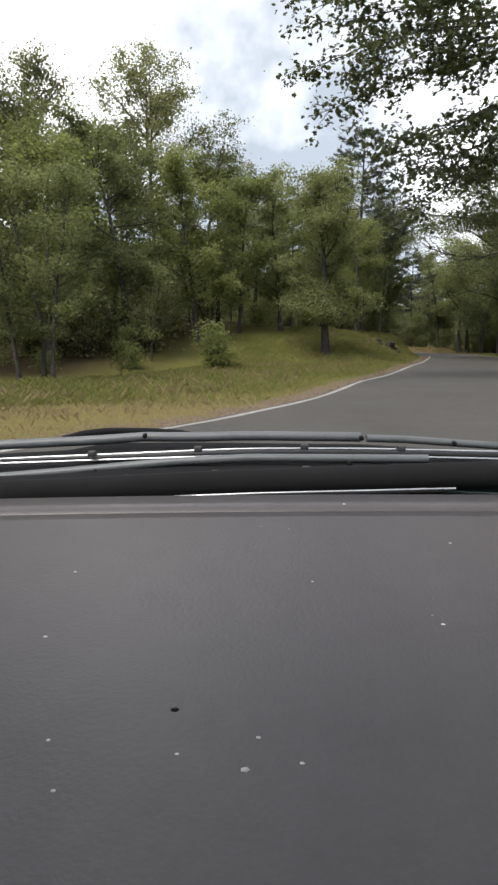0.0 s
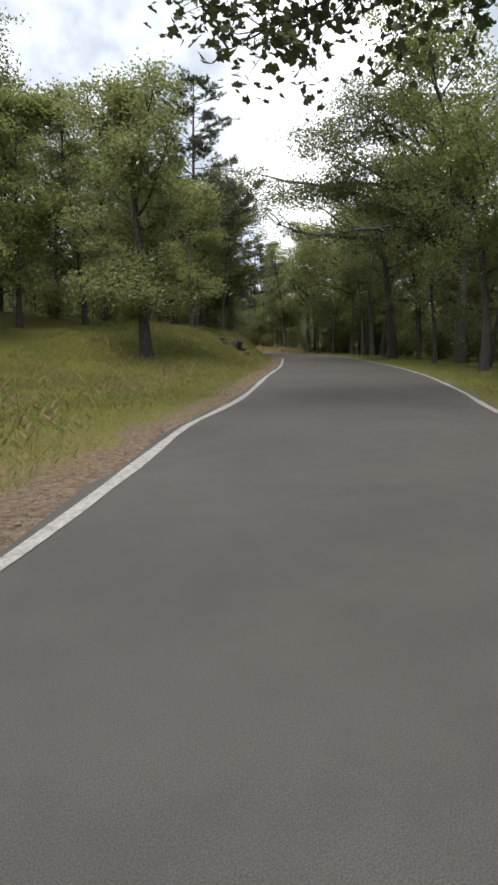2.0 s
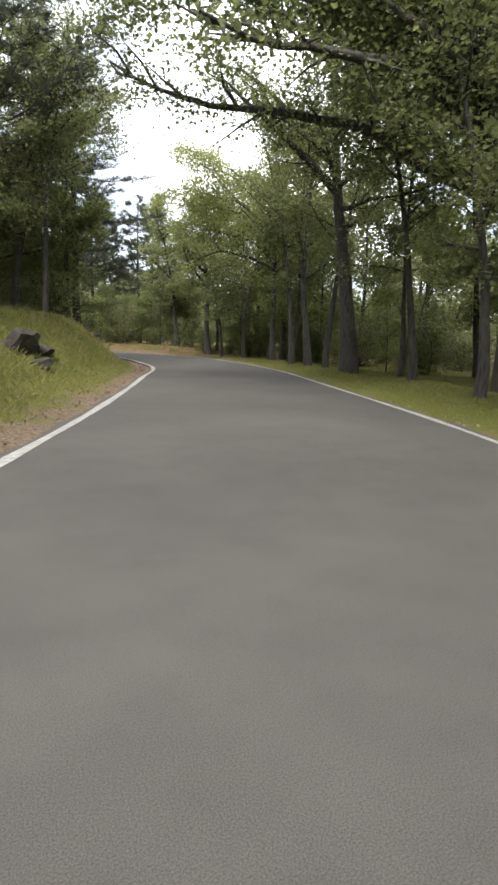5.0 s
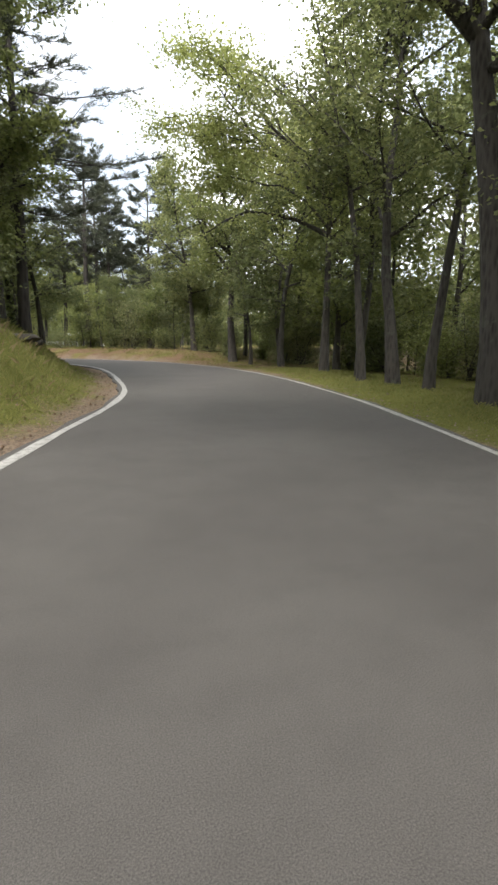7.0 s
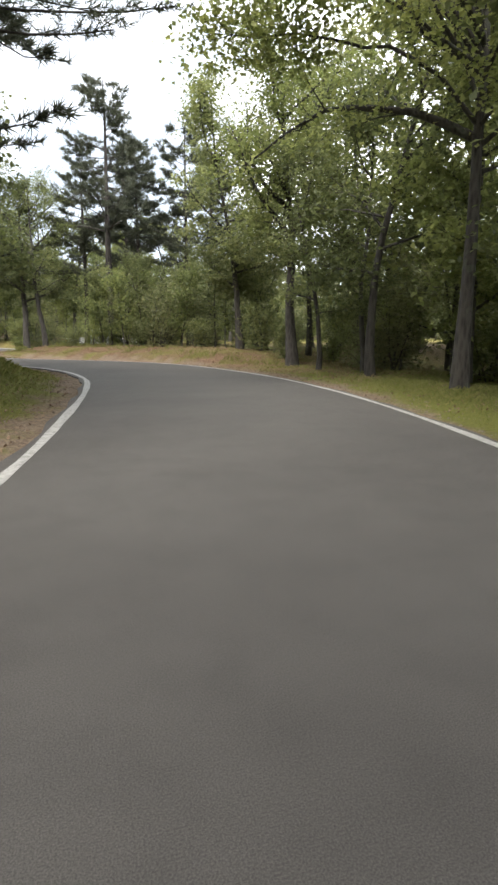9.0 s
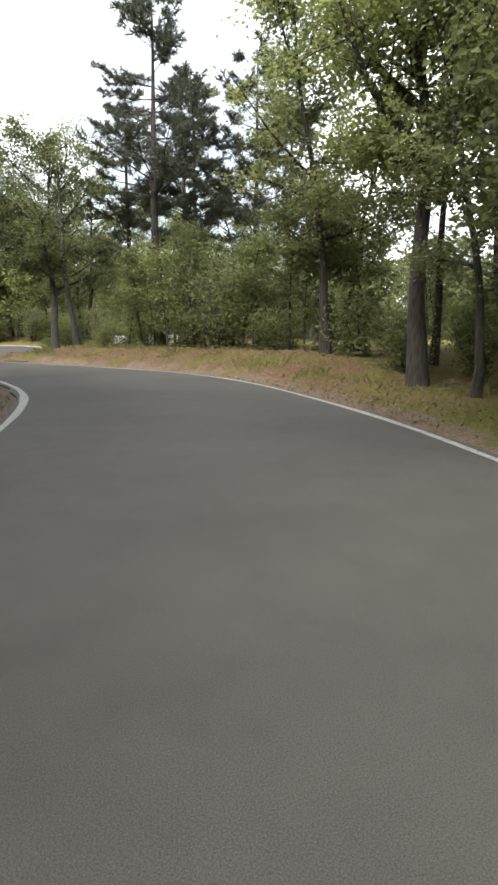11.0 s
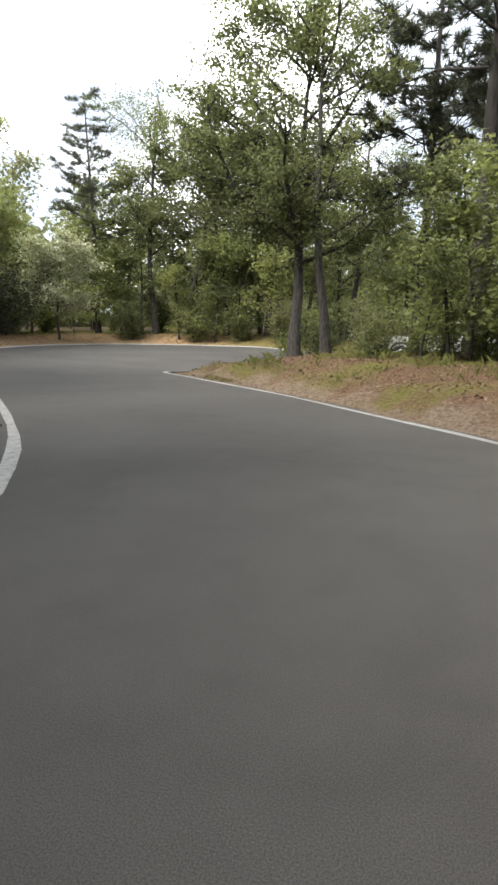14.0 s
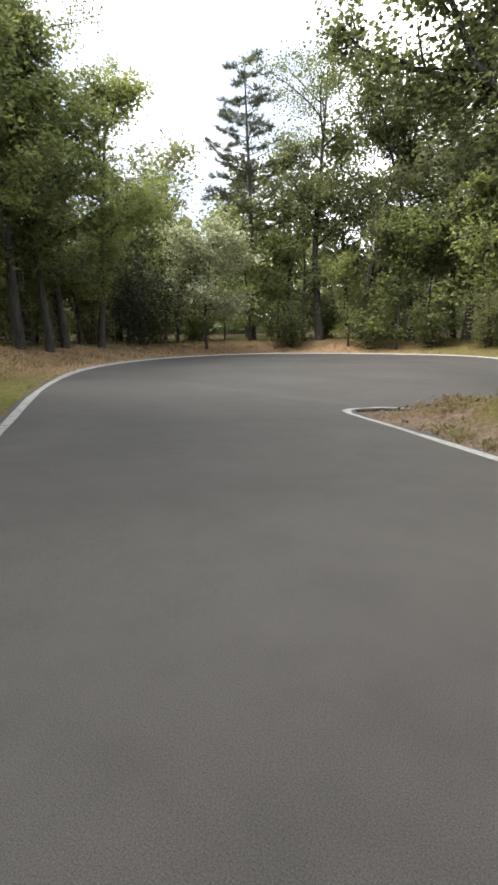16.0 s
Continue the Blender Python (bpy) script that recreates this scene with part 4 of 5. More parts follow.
def hedge(line, side, first, last, step, low, high, seed, kinds=(0, 1, 2)):
    """Undergrowth that closes the foot of the woods along one edge of the road."""
    rng = np.random.default_rng(seed)
    way = np.concatenate([[0], np.cumsum(np.linalg.norm(np.diff(line, axis=0), axis=1))])
    tan = np.gradient(line, axis=0)
    tan /= np.linalg.norm(tan, axis=1, keepdims=True)
    spots = []
    for s in np.arange(way[0], way[-1], step):
        k = int(np.searchsorted(way, s))
        k = min(k, len(line) - 1)
        x, y = line[k] + np.array([-tan[k, 1], tan[k, 0]]) * side * rng.uniform(low, high)
        if first <= s <= last:
            spots.append((x, y))
    d, _ = edge_facts(np.array(spots))
    for (x, y), far in zip(spots, d):
        if far < low - 0.6 or min((x - a) ** 2 + (y - b) ** 2 for a, b in PLACED) < 0.9:
            continue
        PLACED.append((x, y))
        kind = THIN[int(rng.integers(0, 2))] if rng.random() < 0.3 else SHRUBS[kinds[int(rng.integers(0, 3))]]
        plant(kind, x, y, rng.uniform(0, 360), rng.uniform(0.5, 1.35), "undergrowth")


for i, (x, y, k, s) in enumerate([(-9.6, 101, 2, 0.9), (-8.2, 104.4, 2, 0.75), (-5.0, 107.6, 2, 0.8), (-1.0, 113.5, 0, 1.1), (2.4, 113.0, 2, 1.1), (6.0, 113.4, 1, 1.05), (9.4, 112.4, 2, 1.1), (12.6, 111.6, 0, 1.0),
                                  (-11.5, 107, 2, 1.0), (-13, 95, 2, 1.1), (-12, 90, 0, 1.1), (-5, 112, 2, 1.15), (16, 110.4, 2, 1.0), (-14, 111, 1, 1.0), (-8.6, 113, 0, 1.0)]):
    PLACED.append((x, y))
    plant(BACK[k], x, y, 67 * i, s, "woods behind the road")
for i in range(9):
    put(BACK[(2, 0, 2)[i % 3]], -4.0 + 2.5 * i + (0.7, -0.5, 0.2)[i % 3], 108.2 - 0.22 * max(0, i - 3) + (0, 0.9, 0.4)[i % 3], 77 * i, (0.62, 0.8, 0.5, 0.7)[i % 4], "young trees round the bend")
hedge(OUTER, 1, 132, 215, 1.5, 5.0, 7.0, 1, (0, 2, 2))
hedge(OUTER, 1, 132, 215, 1.8, 9.0, 13.0, 2)
hedge(OUTER, 1, 150, 215, 2.2, 13.0, 18.0, 7)
hedge(INNER, -1, 50, 118, 1.9, 5.5, 8.5, 3)
hedge(INNER, -1, 14, 118, 2.2, 9.5, 14.0, 4)
hedge(INNER, -1, 88, 114, 1.2, 4.6, 7.0, 9)
hedge(OUTER, 1, 86, 130, 2.2, 5.0, 8.0, 5)
hedge(OUTER, 1, 42, 100, 2.6, 11.0, 15.0, 6)


def fill_woods():
    """The woods behind, thinning in detail away from the road."""
    rng = np.random.default_rng(5)
    cand = np.column_stack([rng.uniform(-48, 66, 5200), rng.uniform(-8, 142, 5200)])
    d, outer = edge_facts(cand)
    taken, n_back, n_low = list(PLACED), 0, 0
    for (x, y), dist, out in zip(cand, d, outer):
        if dist < (13 if out and y < 48 else 9 if out else 13 if 38 < y < 66 else 7.5) or dist > 40 or n_back >= 160:
            continue
        if y < 2 and dist < 9:
            continue
        if min((x - a) ** 2 + (y - b) ** 2 for a, b in taken) < (3.6 + dist * 0.05) ** 2:
            continue
        taken.append((x, y))
        n_back += 1
        kind = PINES[int(rng.integers(0, 2))] if rng.random() < 0.03 else BACK[int(rng.integers(0, 3))]
        plant(kind, x, y, rng.uniform(0, 360), rng.uniform(0.8, 1.12), "woods behind the road")
    for (x, y), dist, out in zip(cand[::-1], d[::-1], outer[::-1]):
        if dist < 4.4 or dist > 13 or n_low >= 90 or y < 6:
            continue
        if out and y < 48 and dist < 13:
            continue
        if min((x - a) ** 2 + (y - b) ** 2 for a, b in taken) < 1.5**2:
            continue
        taken.append((x, y))
        n_low += 1
        plant(THIN[int(rng.integers(0, 2))] if rng.random() < 0.45 else SHRUBS[int(rng.integers(0, 3))], x, y, rng.uniform(0, 360), rng.uniform(0.7, 1.2), "undergrowth")


fill_woods()

# ---------------------------------------------------------------- far woods, grass and litter
def far_woods():
    """A belt of woods far behind, leaf masses of uneven height that close the horizon."""
    rng = np.random.default_rng(8)
    xy = np.column_stack([rng.uniform(-95, 110, 9000), rng.uniform(-45, 195, 9000)])
    d, outer = edge_facts(xy)
    keep = (d > 31) & (d < 64)
    xy, d, outer = xy[keep][:1300], d[keep][:1300], outer[keep][:1300]
    z = height(xy, (d, outer))
    at = []
    for (x, y), base in zip(xy, z):
        h = rng.uniform(8, 13.5)
        p = rng.normal(size=(46, 3)) * 1.9
        p[:, 2] = base + h * rng.random(46) ** 1.7
        at.append(p + np.array([x, y, 0]))
    v, f = leaf_cards(rng, np.vstack(at), 1.5, 0.9, flat=0.2, small=True)
    ob = quick_mesh("far_woods", v, f, M_OAK_BLUE)
    return tagged(ob, "distant belt of dense green woodland", "woods", kind="stuff")


far_woods()


def beside_road(rng, count, low, high):
    """Places along both edges of the road, their distance from it and their side."""
    rows = []
    for line, sign in ((OUTER, 1), (INNER, -1)):
        span = np.linalg.norm(np.diff(line, axis=0), axis=1)
        i = rng.choice(len(span), count, p=span / span.sum())
        d = rng.uniform(low, high, count)
        t = (line[i + 1] - line[i]) / span[i][:, None]
        p = line[i] + (line[i + 1] - line[i]) * rng.random(count)[:, None] + np.stack([-t[:, 1], t[:, 0]], -1) * (sign * d)[:, None]
        rows.append((p, d, np.full(count, sign > 0)))
    xy, d, outer = (np.concatenate(k) for k in zip(*rows))
    mix = rng.permutation(len(xy))
    xy, d, outer = xy[mix], d[mix], outer[mix]
    ok = ~inside(xy, ROAD) & (xy[:, 1] > 6) & (xy[:, 1] < 114) & (xy[:, 0] < 36)
    return xy[ok], d[ok], outer[ok]


def blades(name, material, label, seed, count, low, high, length, width, where, category="grass"):
    rng = np.random.default_rng(seed)
    xy, d, outer = beside_road(rng, count * 3, low, high)
    keep = where(xy, d, outer, rng)
    xy, d, outer = xy[keep][:count], d[keep][:count], outer[keep][:count]
    real, outer = edge_facts(xy)
    z = height(xy, (real, outer))
    p = np.column_stack([xy, z - 0.01])
    n = len(p)
    a = rng.uniform(0, 2 * np.pi, n)
    s = np.column_stack([np.cos(a), np.sin(a), np.zeros(n)])
    ln = (length * rng.uniform(0.4, 1.4, n) * (0.5 + 0.5 * smooth_step(low, low + 1.4, d)))[:, None]
    bow = np.column_stack([rng.normal(size=n), rng.normal(size=n), np.zeros(n)]) * 0.42
    w = width * rng.uniform(0.7, 1.4, n)[:, None]
    mid = p + np.array([0, 0, 0.6]) * ln + bow * ln * 0.4
    tip = p + np.array([0, 0, 0.92]) * ln + bow * ln * 1.2
    v = np.stack([p - s * w, p + s * w, mid, tip], 1).reshape(-1, 3)
    b = (np.arange(n) * 4)[:, None, None]
    f = (b + np.array([[0, 1, 2], [1, 3, 2]])[None]).reshape(-1, 3)
    ob = quick_mesh(name, v, f, material)
    return tagged(ob, label, category, kind="stuff")


def on_bank(xy, d, outer, rng):
    return outer & (xy[:, 1] > 12) & (xy[:, 1] < 76) & (rng.random(len(xy)) < 0.4 + 0.6 * (lumps(xy, 2.0) > -0.2))


def on_right(xy, d, outer, rng):
    return ~outer & (xy[:, 1] < 92) & (rng.random(len(xy)) < 0.35 + 0.6 * (lumps(xy, 1.5) > -0.1)) & ((xy[:, 1] < 62) | (d > 0.8) & (lumps(xy, 1.3) > 0.12) & (rng.random(len(xy)) < 0.85))


def on_dry(xy, d, outer, rng):
    return (outer & ((xy[:, 1] < 13) | (xy[:, 1] > 80)) | ~outer & (xy[:, 1] > 62) & (d > 1.0) & (lumps(xy, 1.7) > 0.2) & (rng.random(len(xy)) < 0.5)) & (rng.random(len(xy)) < 0.3 + 0.6 * (lumps(xy, 1.1) > 0))


def on_meadow(xy, d, outer, rng):
    return outer & (xy[:, 1] > 12) & (xy[:, 1] < 60) & (d > 1.0) & (rng.random(len(xy)) < 0.25 + 0.75 * (lumps(xy, 1.4) > 0.1))


def on_tufts(xy, d, outer, rng):
    return ~outer & (xy[:, 1] > 70) & (xy[:, 1] < 91) & (lumps(xy, 0.8) > 0.42)


def on_floor(xy, d, outer, rng):
    return (~outer & (xy[:, 1] > 56)) | (outer & (xy[:, 1] > 78) & (d > 4)) | ((d > 2.5) & (xy[:, 1] < 78))


blades("bank_grass", M_GRASS, "tall green and seeding grass on the bank", 91, 118000, 0.6, 9.5, 0.155, 0.0030, on_bank)
blades("verge_grass", M_GRASS, "short green grass along the verge", 92, 60000, 0.4, 4.0, 0.10, 0.0034, on_right)
blades("dry_grass", M_STRAW, "dry straw-coloured grass and stalks", 93, 44000, 0.45, 6.0, 0.12, 0.004, on_dry)

blades("seeding_grass", M_STRAW, "thin pale seeding stalks standing in the bank grass", 95, 11000, 1.2, 8.0, 0.24, 0.0018, on_meadow)
blades("grass_tufts", M_GRASS, "tall green grass tufts on the mound's edge", 97, 9000, 0.75, 3.6, 0.26, 0.0032, on_tufts)


def litter():
    rng = np.random.default_rng(94)
    xy, d, outer = beside_road(rng, 90000, 0.15, 8.0)
    keep = on_floor(xy, d, outer, rng)
    xy = np.vstack([xy[keep][:30000], xy[keep & ~outer & (xy[:, 1] > 64) & (d < 5)][:34000], xy[outer & (xy[:, 1] > 24) & (xy[:, 1] < 76) & (d < 1.6)][:9000]])
    facts = edge_facts(xy)
    p = np.column_stack([xy, height(xy, facts) + 0.02])
    v, f = leaf_cards(rng, p, 0.062, 0.7, flat=0.85, small=True)
    return tagged(quick_mesh("leaf_litter", v, f, M_LITTER), "scattered brown fallen leaves on the verge", "fallen leaves", kind="stuff")


litter()


def gravel():
    """Loose stones and crumbs of earth on the bare strips beside the asphalt."""
    rng = np.random.default_rng(96)
    xy, d, outer = beside_road(rng, 60000, 0.12, 1.5)
    keep = (rng.random(len(xy)) < np.exp(-d / 0.55)) & ((lumps(xy, 0.9) > -0.35) | (d < 0.4))
    xy = xy[keep][:6000]
    n = len(xy)
    p = np.column_stack([xy, height(xy, edge_facts(xy)) + 0.004])
    r = 0.010 + 0.030 * rng.random(n) ** 4
    dirs = np.array([[1, 0, 0], [-0.2, 0.9, 0], [-0.8, -0.5, 0], [0.1, 0, 0.8], [0, 0.1, -0.6]])
    v = (p[:, None, :] + dirs[None] * rng.uniform(0.6, 1.3, (n, 5, 1)) * r[:, None, None]).reshape(-1, 3)
    b = (np.arange(n) * 5)[:, None, None]
    f = (b + np.array([[0, 1, 3], [1, 2, 3], [2, 0, 3], [1, 0, 4], [2, 1, 4], [0, 2, 4]])[None]).reshape(-1, 3)
    return tagged(quick_mesh("gravel", v, f, M_GRAVEL), "loose pale gravel on the sandy road edge", "gravel", kind="stuff")


gravel()


def rock(seed, x, y, size, squash, label):
    rng = np.random.default_rng(seed)
    bm = bmesh.new()
    bmesh.ops.create_icosphere(bm, subdivisions=3, radius=1.0)
    ph = rng.uniform(0, 6, 6)
    cuts = [(Vector(rng.normal(size=3)).normalized(), rng.uniform(0.42, 0.85)) for _ in range(14)]
    for v in bm.verts:
        c = v.co.normalized()
        k = 1.0
        for way, far in cuts:
            s = c.dot(way)
            if s > 1e-3:
                k = min(k, far / s)
        k *= 1 + 0.05 * math.sin(9 * c.x + ph[0]) * math.sin(8 * c.y + ph[1]) + 0.03 * math.sin(21 * c.z + ph[2])
        v.co = Vector((c.x * size * k, c.y * size * k * 0.8, c.z * size * k * squash))
    ob = part("rock", bm, M_ROCK, smooth=False)
    ob.matrix_basis = pose(x, y, ground_z(x, y) + size * squash * 0.45, 0, 0, seed * 50)
    return tagged(ob, label, "rock", "rocks on the bank")


rock(1, 10.9, 44.2, 0.85, 0.46, "dark weathered rock sticking out of the grassy bank")
rock(2, 10.1, 43.5, 0.50, 0.36, "small brown rock half sunk in the bank")
rock(3, 11.6, 45.1, 0.60, 0.42, "small brown rock half sunk in the bank")
rock(6, 10.3, 44.9, 0.48, 0.36, "dark weathered rock sticking out of the grassy bank")
rock(7, 11.4, 43.5, 0.45, 0.45, "small brown rock half sunk in the bank")
rock(4, 14.6, 55.5, 0.5, 0.45, "pale brown rock at the foot of the bank")
rock(5, 14.9, 57.6, 0.38, 0.45, "pale brown rock at the foot of the bank")

# ---------------------------------------------------------------- the pickup
def pickup():
    """White crew-cab pickup; x runs across, y along to the nose, z up; wheels on z = 0."""
    top = new("pickup_truck")
    bm = bmesh.new()
    prism(bm, [(-2.85, 0.58), (-2.88, 1.02), (-2.84, 1.12), (-0.95, 1.14), (-0.95, 0.62)], -0.98, -0.90, 0.015)
    prism(bm, [(-2.85, 0.58), (-2.88, 1.02), (-2.84, 1.12), (-0.95, 1.14), (-0.95, 0.62)], 0.90, 0.98, 0.015)
    box(bm, (-0.92, -2.80, 0.66), (0.92, -0.95, 0.72))
    box(bm, (-0.92, -1.02, 0.66), (0.92, -0.95, 1.14))
    part("cargo_bed", bm, M_WHITE, top)
    bm = bmesh.new()
    box(bm, (-0.89, -2.90, 0.66), (0.89, -2.83, 1.13), 0.02)
    gate = part("tailgate", bm, M_WHITE, top)
    bm = bmesh.new()
    box(bm, (-0.13, -2.925, 0.93), (0.13, -2.905, 1.02), 0.008)
    part("handle", bm, M_DARK, gate, "dark tailgate handle")
    bm = bmesh.new()
    prism(bm, [(-0.93, 0.55), (-0.93, 1.12), (-0.72, 1.84), (-0.45, 1.93), (0.55, 1.93), (0.80, 1.86), (1.45, 1.17), (2.55, 1.08), (2.82, 0.98), (2.90, 0.60), (2.85, 0.50)], -0.96, 0.96, 0.05)
    for v in bm.verts:
        if v.co.z > 1.15:
            v.co.x *= 1 - 0.16 * (v.co.z - 1.15) / 0.78
    part("cab", bm, M_WHITE, top)
    for name, pts in (("rear_window", [(-0.62, -0.885, 1.26), (0.62, -0.885, 1.26), (0.56, -0.745, 1.76), (-0.56, -0.745, 1.76)]),
                      ("windscreen", [(-0.74, 1.39, 1.24), (0.74, 1.39, 1.24), (0.66, 0.88, 1.79), (-0.66, 0.88, 1.79)])):
        bm = bmesh.new()
        a = [bm.verts.new(p) for p in pts]
        f = bm.faces.new(a)
        made = bmesh.ops.extrude_face_region(bm, geom=[f])
        push = -0.03 if name == "rear_window" else 0.03
        bmesh.ops.translate(bm, vec=(0, push, 0.004), verts=[v for v in made["geom"] if isinstance(v, bmesh.types.BMVert)])
        bmesh.ops.recalc_face_normals(bm, faces=bm.faces[:])
        part(name, bm, M_GLASS, top, "dark tinted glass", smooth=False)
    for s in (-1, 1):
        for y0, y1, sl0, sl1 in ((-0.74, 0.10, 0.10, 0.0), (0.20, 1.22, 0.0, 0.48)):
            bm = bmesh.new()
            ring = [(y0, 1.24), (y1, 1.24), (y1 - sl1, 1.74), (y0 + sl0, 1.74)]
            pts = [bm.verts.new((s * (0.965 - 0.16 * 0.96 * (z - 1.15) / 0.78), y, z)) for y, z in ring]
            bm.faces.new(pts)
            made = bmesh.ops.extrude_face_region(bm, geom=bm.faces[:])
            bmesh.ops.translate(bm, vec=(s * 0.012, 0, 0), verts=[v for v in made["geom"] if isinstance(v, bmesh.types.BMVert)])
            bmesh.ops.recalc_face_normals(bm, faces=bm.faces[:])
            part("side_window", bm, M_GLASS, top, "dark tinted glass", smooth=False)
        bm = bmesh.new()
        box(bm, (min(s * 0.99, s * 1.16), 1.02, 1.18), (max(s * 0.99, s * 1.16), 1.12, 1.36), 0.03)
        part("wing_mirror", bm, M_DARK, top)
        bm = bmesh.new()
        box(bm, (min(s * 0.86, s * 0.995), -2.915, 0.78), (max(s * 0.86, s * 0.995), -2.72, 1.08), 0.015)
        part("tail_light", bm, M_RED, top, "red tail light")
        for y in (-1.85, 1.75):
            bm = bmesh.new()
            disc(bm, (s * 0.86, y, 0.40), (1, 0, 0), 0.40, 0.26, 28)
            bmesh.ops.bevel(bm, geom=[e for e in bm.edges if abs(e.verts[0].co.x - e.verts[1].co.x) < 1e-4], offset=0.03, segments=2, affect="EDGES")
            tyre = part("wheel", bm, M_TYRE, top)
            bm = bmesh.new()
            disc(bm, (s * 0.985, y, 0.40), (s, 0, 0), 0.25, 0.03, 20, 0.20)
            part("rim", bm, M_CHROME, tyre, "bright alloy rim")
            bm = bmesh.new()
            n = 14
            arc = [(math.cos(math.pi * i / n), math.sin(math.pi * i / n)) for i in range(n + 1)]
            inn = [bm.verts.new((s * 0.985, y + 0.42 * c, 0.42 + 0.42 * q)) for c, q in arc]
            out = [bm.verts.new((s * 0.992, y + 0.50 * c, 0.42 + 0.50 * q)) for c, q in arc]
            for i in range(n):
                bm.faces.new((inn[i], inn[i + 1], out[i + 1], out[i]))
            bmesh.ops.solidify(bm, geom=bm.faces[:], thickness=0.02)
            part("wheel_arch", bm, M_DARK, top, "dark wheel arch lip")
    bm = bmesh.new()
    box(bm, (-0.96, -3.05, 0.46), (0.96, -2.86, 0.66), 0.03)
    bumper = part("rear_bumper", bm, M_DARK, top, "dark grey rear bumper")
    bm = bmesh.new()
    box(bm, (-0.16, -3.065, 0.50), (0.16, -3.048, 0.62), 0.004)
    part("number_plate", bm, M_AMBER, bumper, "pale number plate")
    bm = bmesh.new()
    box(bm, (-0.94, 2.80, 0.42), (0.94, 3.0, 0.66), 0.04)
    part("front_bumper", bm, M_CHROME, top, "chrome front bumper")
    bm = bmesh.new()
    box(bm, (-0.80, -2.7, 0.36), (0.80, 2.7, 0.60), 0.03)
    part("chassis", bm, M_DARK, top)
    tagged(top, "white crew-cab pickup truck with red tail lights on the asphalt", "pickup truck")
    top.matrix_basis = pose(19.2, 97.2, 0.0, 0, 0, -86)
    return top


pickup()

# ---------------------------------------------------------------- the car that the drive starts in
def drive_car():
    """Front of the car: dashboard top, windscreen foot, wipers, bonnet and front wheels; the eye starts at x = 0, y = 0, z = 1.3."""
    car = new("car")
    # dashboard: a shallow, crowned shelf that falls away to the front
    bm = bmesh.new()
    nx, ny = 40, 26
    grid = []
    for j in range(ny + 1):
        f = j / ny
        y = 0.07 + (0.643 - 0.07) * f
        row = []
        for i in range(nx + 1):
            x = -0.72 + 1.44 * i / nx
            z = 1.100 - 0.012 * (1 - f) ** 2 - 0.018 * x * x - 0.02 * max(0, 0.25 - f) ** 2
            row.append(bm.verts.new((x, y + 0.016 * x * x * -1.0, z)))
        grid.append(row)
    for j in range(ny):
        for i in range(nx):
            bm.faces.new((grid[j][i], grid[j][i + 1], grid[j + 1][i + 1], grid[j + 1][i]))
    made = bmesh.ops.extrude_face_region(bm, geom=bm.faces[:])
    bmesh.ops.translate(bm, vec=(0, 0, -0.05), verts=[v for v in made["geom"] if isinstance(v, bmesh.types.BMVert)])
    bmesh.ops.recalc_face_normals(bm, faces=bm.faces[:])
    dash = part("dashboard", bm, M_DASH, car, "grey grained dashboard top with dust")
    bm = bmesh.new()
    n = 40
    for i in range(n):
        x0, x1 = -0.72 + 1.44 * i / n, -0.72 + 1.44 * (i + 1) / n
        v = []
        for x, dy in ((x0, 0.6475), (x1, 0.6475), (x1, 0.716), (x0, 0.716)):
            v.append(bm.verts.new((x, dy - 0.016 * x * x, 1.0985 - 0.018 * x * x + (dy - 0.6475) * 0.04)))
        bm.faces.new(v)
    bmesh.ops.remove_doubles(bm, verts=bm.verts[:], dist=1e-5)
    made = bmesh.ops.extrude_face_region(bm, geom=bm.faces[:])
    bmesh.ops.translate(bm, vec=(0, 0, -0.03), verts=[v for v in made["geom"] if isinstance(v, bmesh.types.BMVert)])
    bmesh.ops.recalc_face_normals(bm, faces=bm.faces[:])
    part("dash_lip", bm, M_DASH, car, "grey strip in front of the dashboard seam")

    def bar(name, points, radius, material, label="", sides=8, flat=1.0, owner=None):
        v, f = tube(points, [radius] * len(points), sides)
        c = np.repeat(np.asarray(points, float), sides, axis=0)
        v = c + (v - c) * np.array([1, 1, flat])
        ob = quick_mesh(name, v, f, material, owner or car, smooth=True)
        if label:
            ob["label"] = label
        return ob

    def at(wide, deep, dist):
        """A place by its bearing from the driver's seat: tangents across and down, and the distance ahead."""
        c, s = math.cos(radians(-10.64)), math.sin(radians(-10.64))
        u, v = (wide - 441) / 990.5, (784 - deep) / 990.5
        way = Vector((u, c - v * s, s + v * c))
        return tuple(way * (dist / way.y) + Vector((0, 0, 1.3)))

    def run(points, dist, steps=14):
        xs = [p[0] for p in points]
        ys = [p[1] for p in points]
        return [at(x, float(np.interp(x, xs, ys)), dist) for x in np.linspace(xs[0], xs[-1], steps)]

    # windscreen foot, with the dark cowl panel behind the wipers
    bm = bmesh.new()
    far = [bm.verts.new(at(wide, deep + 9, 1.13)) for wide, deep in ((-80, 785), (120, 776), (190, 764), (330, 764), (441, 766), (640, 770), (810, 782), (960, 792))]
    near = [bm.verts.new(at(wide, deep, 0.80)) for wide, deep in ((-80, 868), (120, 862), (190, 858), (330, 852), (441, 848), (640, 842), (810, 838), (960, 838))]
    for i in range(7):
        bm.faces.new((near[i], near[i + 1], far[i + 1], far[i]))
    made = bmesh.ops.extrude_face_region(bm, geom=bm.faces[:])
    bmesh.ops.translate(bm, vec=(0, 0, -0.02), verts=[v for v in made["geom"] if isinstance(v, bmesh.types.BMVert)])
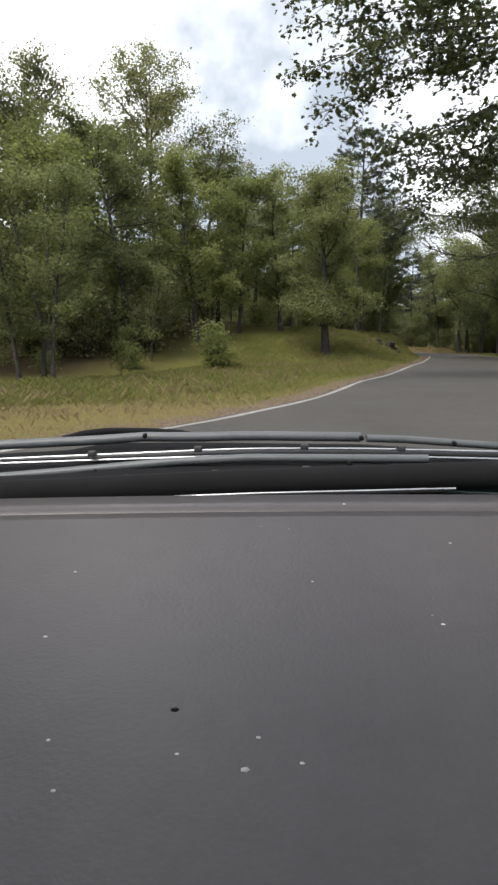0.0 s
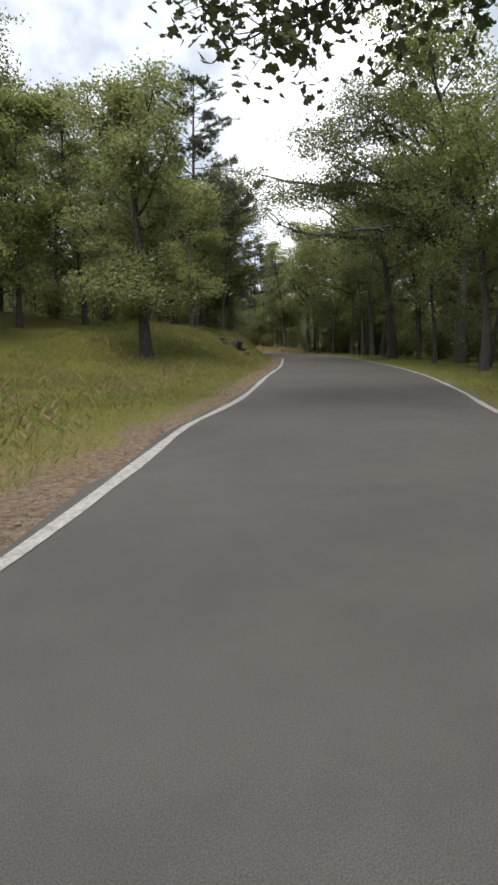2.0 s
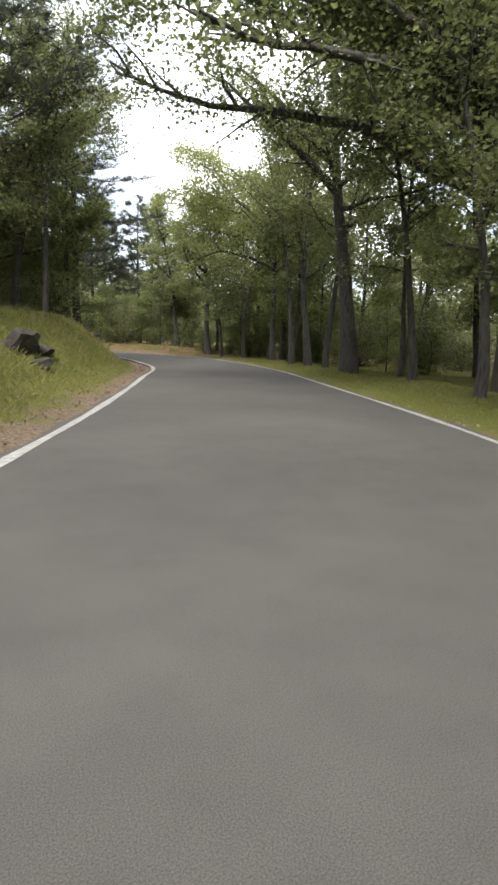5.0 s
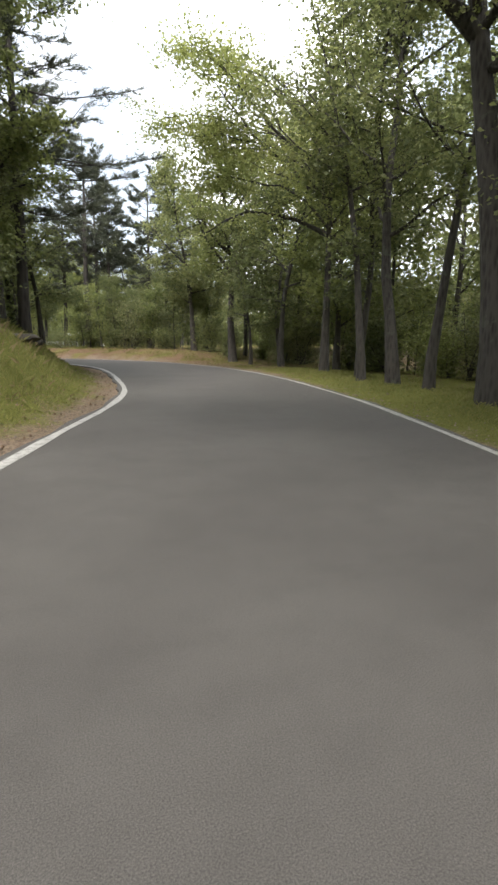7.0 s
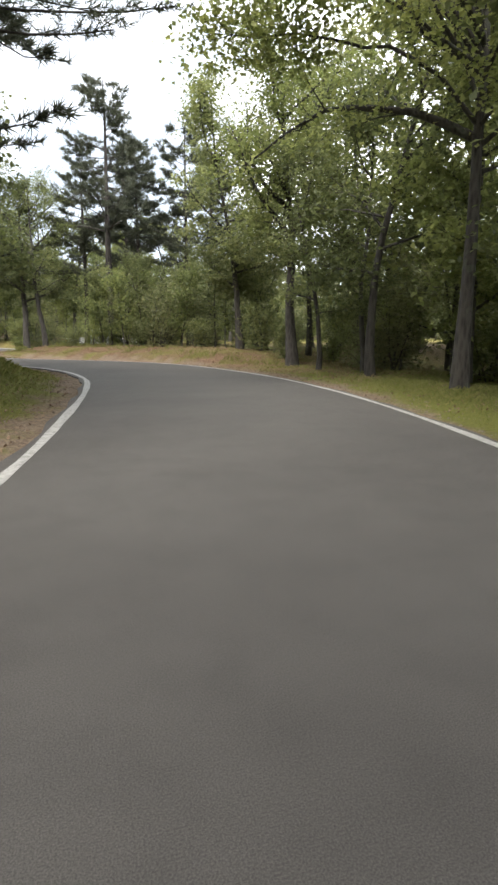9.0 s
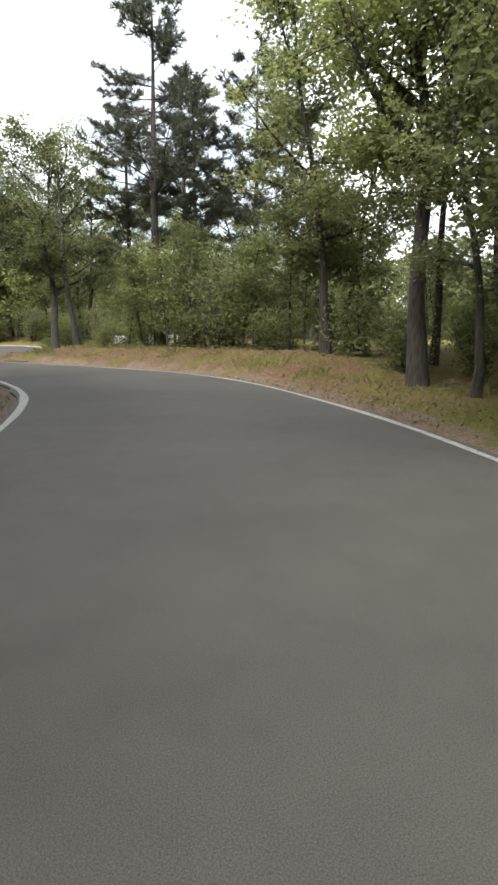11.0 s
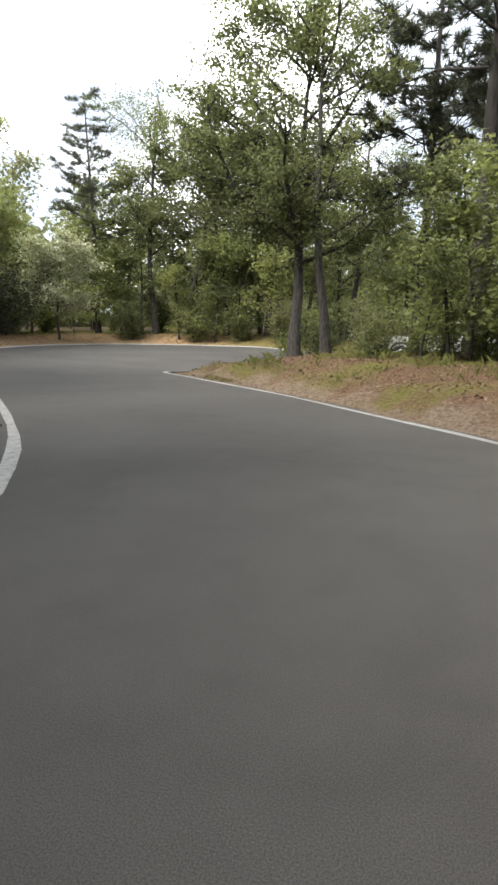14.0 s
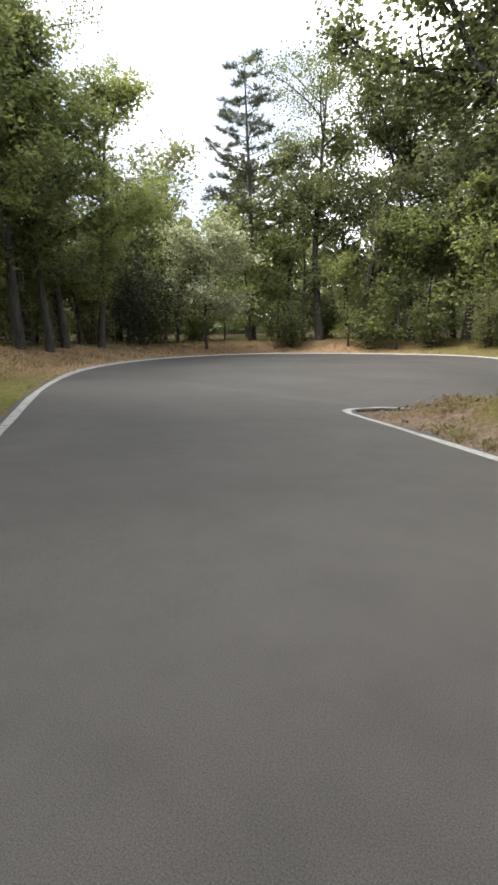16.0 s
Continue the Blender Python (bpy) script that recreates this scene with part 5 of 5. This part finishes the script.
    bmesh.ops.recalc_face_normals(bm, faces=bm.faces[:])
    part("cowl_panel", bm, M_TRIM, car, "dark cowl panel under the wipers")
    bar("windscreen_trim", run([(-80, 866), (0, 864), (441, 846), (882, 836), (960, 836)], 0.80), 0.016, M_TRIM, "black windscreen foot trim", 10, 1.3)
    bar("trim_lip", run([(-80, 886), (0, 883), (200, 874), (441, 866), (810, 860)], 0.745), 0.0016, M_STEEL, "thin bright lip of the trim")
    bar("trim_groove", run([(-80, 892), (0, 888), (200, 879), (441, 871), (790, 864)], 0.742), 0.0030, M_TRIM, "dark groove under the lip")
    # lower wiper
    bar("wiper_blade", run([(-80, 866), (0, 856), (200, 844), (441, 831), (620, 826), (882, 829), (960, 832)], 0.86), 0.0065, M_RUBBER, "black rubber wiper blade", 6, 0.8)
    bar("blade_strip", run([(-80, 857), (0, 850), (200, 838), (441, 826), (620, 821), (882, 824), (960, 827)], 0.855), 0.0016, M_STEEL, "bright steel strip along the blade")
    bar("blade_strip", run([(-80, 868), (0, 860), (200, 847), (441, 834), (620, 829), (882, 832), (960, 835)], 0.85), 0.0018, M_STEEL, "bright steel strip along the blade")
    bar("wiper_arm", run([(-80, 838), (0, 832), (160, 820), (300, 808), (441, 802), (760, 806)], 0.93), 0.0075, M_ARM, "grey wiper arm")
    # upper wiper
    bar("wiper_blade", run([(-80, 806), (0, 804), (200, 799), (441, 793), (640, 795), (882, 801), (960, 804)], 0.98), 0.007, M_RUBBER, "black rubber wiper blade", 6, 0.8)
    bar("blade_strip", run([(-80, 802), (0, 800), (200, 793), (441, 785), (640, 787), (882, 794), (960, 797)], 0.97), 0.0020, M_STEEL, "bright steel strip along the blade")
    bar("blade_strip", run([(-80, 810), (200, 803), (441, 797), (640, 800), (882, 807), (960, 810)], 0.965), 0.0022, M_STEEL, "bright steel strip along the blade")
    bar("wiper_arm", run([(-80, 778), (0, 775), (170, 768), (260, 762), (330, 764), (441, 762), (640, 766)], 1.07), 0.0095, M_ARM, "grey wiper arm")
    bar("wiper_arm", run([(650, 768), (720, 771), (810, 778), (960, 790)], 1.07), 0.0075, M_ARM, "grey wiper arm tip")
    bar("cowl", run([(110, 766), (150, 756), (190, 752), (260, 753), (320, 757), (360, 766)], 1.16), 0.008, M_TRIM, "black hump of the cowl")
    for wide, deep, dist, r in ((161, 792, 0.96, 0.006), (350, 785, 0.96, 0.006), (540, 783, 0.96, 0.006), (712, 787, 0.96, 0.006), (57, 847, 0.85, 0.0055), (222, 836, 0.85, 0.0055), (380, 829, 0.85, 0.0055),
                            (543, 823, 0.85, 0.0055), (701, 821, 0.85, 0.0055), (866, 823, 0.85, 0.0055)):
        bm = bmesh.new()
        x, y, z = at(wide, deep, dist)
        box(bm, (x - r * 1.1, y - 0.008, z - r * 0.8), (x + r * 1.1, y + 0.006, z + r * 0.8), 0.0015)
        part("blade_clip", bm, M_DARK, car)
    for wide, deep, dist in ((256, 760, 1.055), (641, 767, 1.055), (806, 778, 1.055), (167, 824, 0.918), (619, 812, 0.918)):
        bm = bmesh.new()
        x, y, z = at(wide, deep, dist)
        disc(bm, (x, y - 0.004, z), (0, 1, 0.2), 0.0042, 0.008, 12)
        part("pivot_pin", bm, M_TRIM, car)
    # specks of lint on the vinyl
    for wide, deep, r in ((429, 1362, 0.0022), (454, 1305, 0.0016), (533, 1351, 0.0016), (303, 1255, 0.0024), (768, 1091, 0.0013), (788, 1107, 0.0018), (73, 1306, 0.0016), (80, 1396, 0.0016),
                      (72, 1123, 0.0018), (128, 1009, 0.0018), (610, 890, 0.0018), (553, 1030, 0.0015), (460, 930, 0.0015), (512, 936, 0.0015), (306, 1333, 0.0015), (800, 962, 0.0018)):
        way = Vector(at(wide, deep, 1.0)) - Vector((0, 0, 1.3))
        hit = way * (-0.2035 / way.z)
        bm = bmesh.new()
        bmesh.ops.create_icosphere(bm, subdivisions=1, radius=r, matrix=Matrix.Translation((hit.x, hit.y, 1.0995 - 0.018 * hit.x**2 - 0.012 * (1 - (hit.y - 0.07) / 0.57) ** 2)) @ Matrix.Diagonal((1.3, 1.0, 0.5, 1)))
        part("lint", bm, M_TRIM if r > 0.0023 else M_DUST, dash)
    # unseen roof and pillars behind the open windscreen frame, added to shade the dashboard
    bm = bmesh.new()
    rows = []
    for j in range(11):
        f = j / 10
        y = 0.16 - 1.75 * f
        rows.append([bm.verts.new((x, y - 0.10 * x * x, 1.535 - 0.035 * (1 - f) ** 3 - 0.03 * f**4 - 0.055 * x * x)) for x in np.linspace(-0.62, 0.62, 13)])
    for a, b in zip(rows, rows[1:]):
        for i in range(12):
            bm.faces.new((a[i], a[i + 1], b[i + 1], b[i]))
    made = bmesh.ops.extrude_face_region(bm, geom=bm.faces[:])
    bmesh.ops.translate(bm, vec=(0, 0, -0.035), verts=[v for v in made["geom"] if isinstance(v, bmesh.types.BMVert)])
    bmesh.ops.recalc_face_normals(bm, faces=bm.faces[:])
    part("roof", bm, M_BONNET, car, "dark painted roof")
    # unseen headliner, added so that the vinyl mirrors grey, not the green roof
    bm = bmesh.new()
    box(bm, (-0.58, -1.5, 1.405), (0.58, 0.06, 1.425), 0.008)
    part("headliner", bm, M_LINER, car, "grey cloth headliner")
    for s in (-1, 1):
        bar("windscreen_pillar", [(s * 0.62, 0.12, 1.48), (s * 0.68, 0.42, 1.32), (s * 0.76, 0.80, 1.08)], 0.032, M_BONNET, "dark windscreen pillar", 8)
        bar("rear_pillar", [(s * 0.62, -1.50, 1.47), (s * 0.70, -1.72, 1.25), (s * 0.76, -1.86, 0.98)], 0.06, M_BONNET, "dark rear pillar", 8)
        bm = bmesh.new()
        prism(bm, [(-1.9, 0.32), (-1.9, 1.0), (0.72, 1.04), (0.72, 0.32)], min(s * 0.80, s * 0.86), max(s * 0.80, s * 0.86), 0.015)
        part("door", bm, M_BONNET, car, "dark painted door")
    # bonnet and the body under it
    bm = bmesh.new()
    rows = []
    for j in range(13):
        f = j / 12
        y = 1.14 + 1.15 * f
        rows.append([bm.verts.new((x, y - 0.10 * x * x, 1.015 - 0.16 * f - 0.05 * f**3 - 0.05 * x * x)) for x in np.linspace(-0.80, 0.80, 17)])
    for a, b in zip(rows, rows[1:]):
        for i in range(16):
            bm.faces.new((a[i], a[i + 1], b[i + 1], b[i]))
    made = bmesh.ops.extrude_face_region(bm, geom=bm.faces[:])
    bmesh.ops.translate(bm, vec=(0, 0, -0.03), verts=[v for v in made["geom"] if isinstance(v, bmesh.types.BMVert)])
    bmesh.ops.recalc_face_normals(bm, faces=bm.faces[:])
    part("bonnet", bm, M_BONNET, car, "dark painted bonnet")
    bm = bmesh.new()
    prism(bm, [(-0.1, 0.35), (-0.1, 0.9), (0.1, 1.035), (0.72, 1.045), (1.05, 0.98), (2.15, 0.76), (2.32, 0.62), (2.34, 0.35)], -0.86, 0.86, 0.04)
    part("body", bm, M_BONNET, car)
    for s in (-1, 1):
        bm = bmesh.new()
        disc(bm, (s * 0.80, 1.55, 0.33), (1, 0, 0), 0.33, 0.22, 26)
        part("wheel", bm, M_TYRE, car)
    return tagged(car, "grey-dashed car front with wipers parked on its windscreen foot", "car")


drive_car()
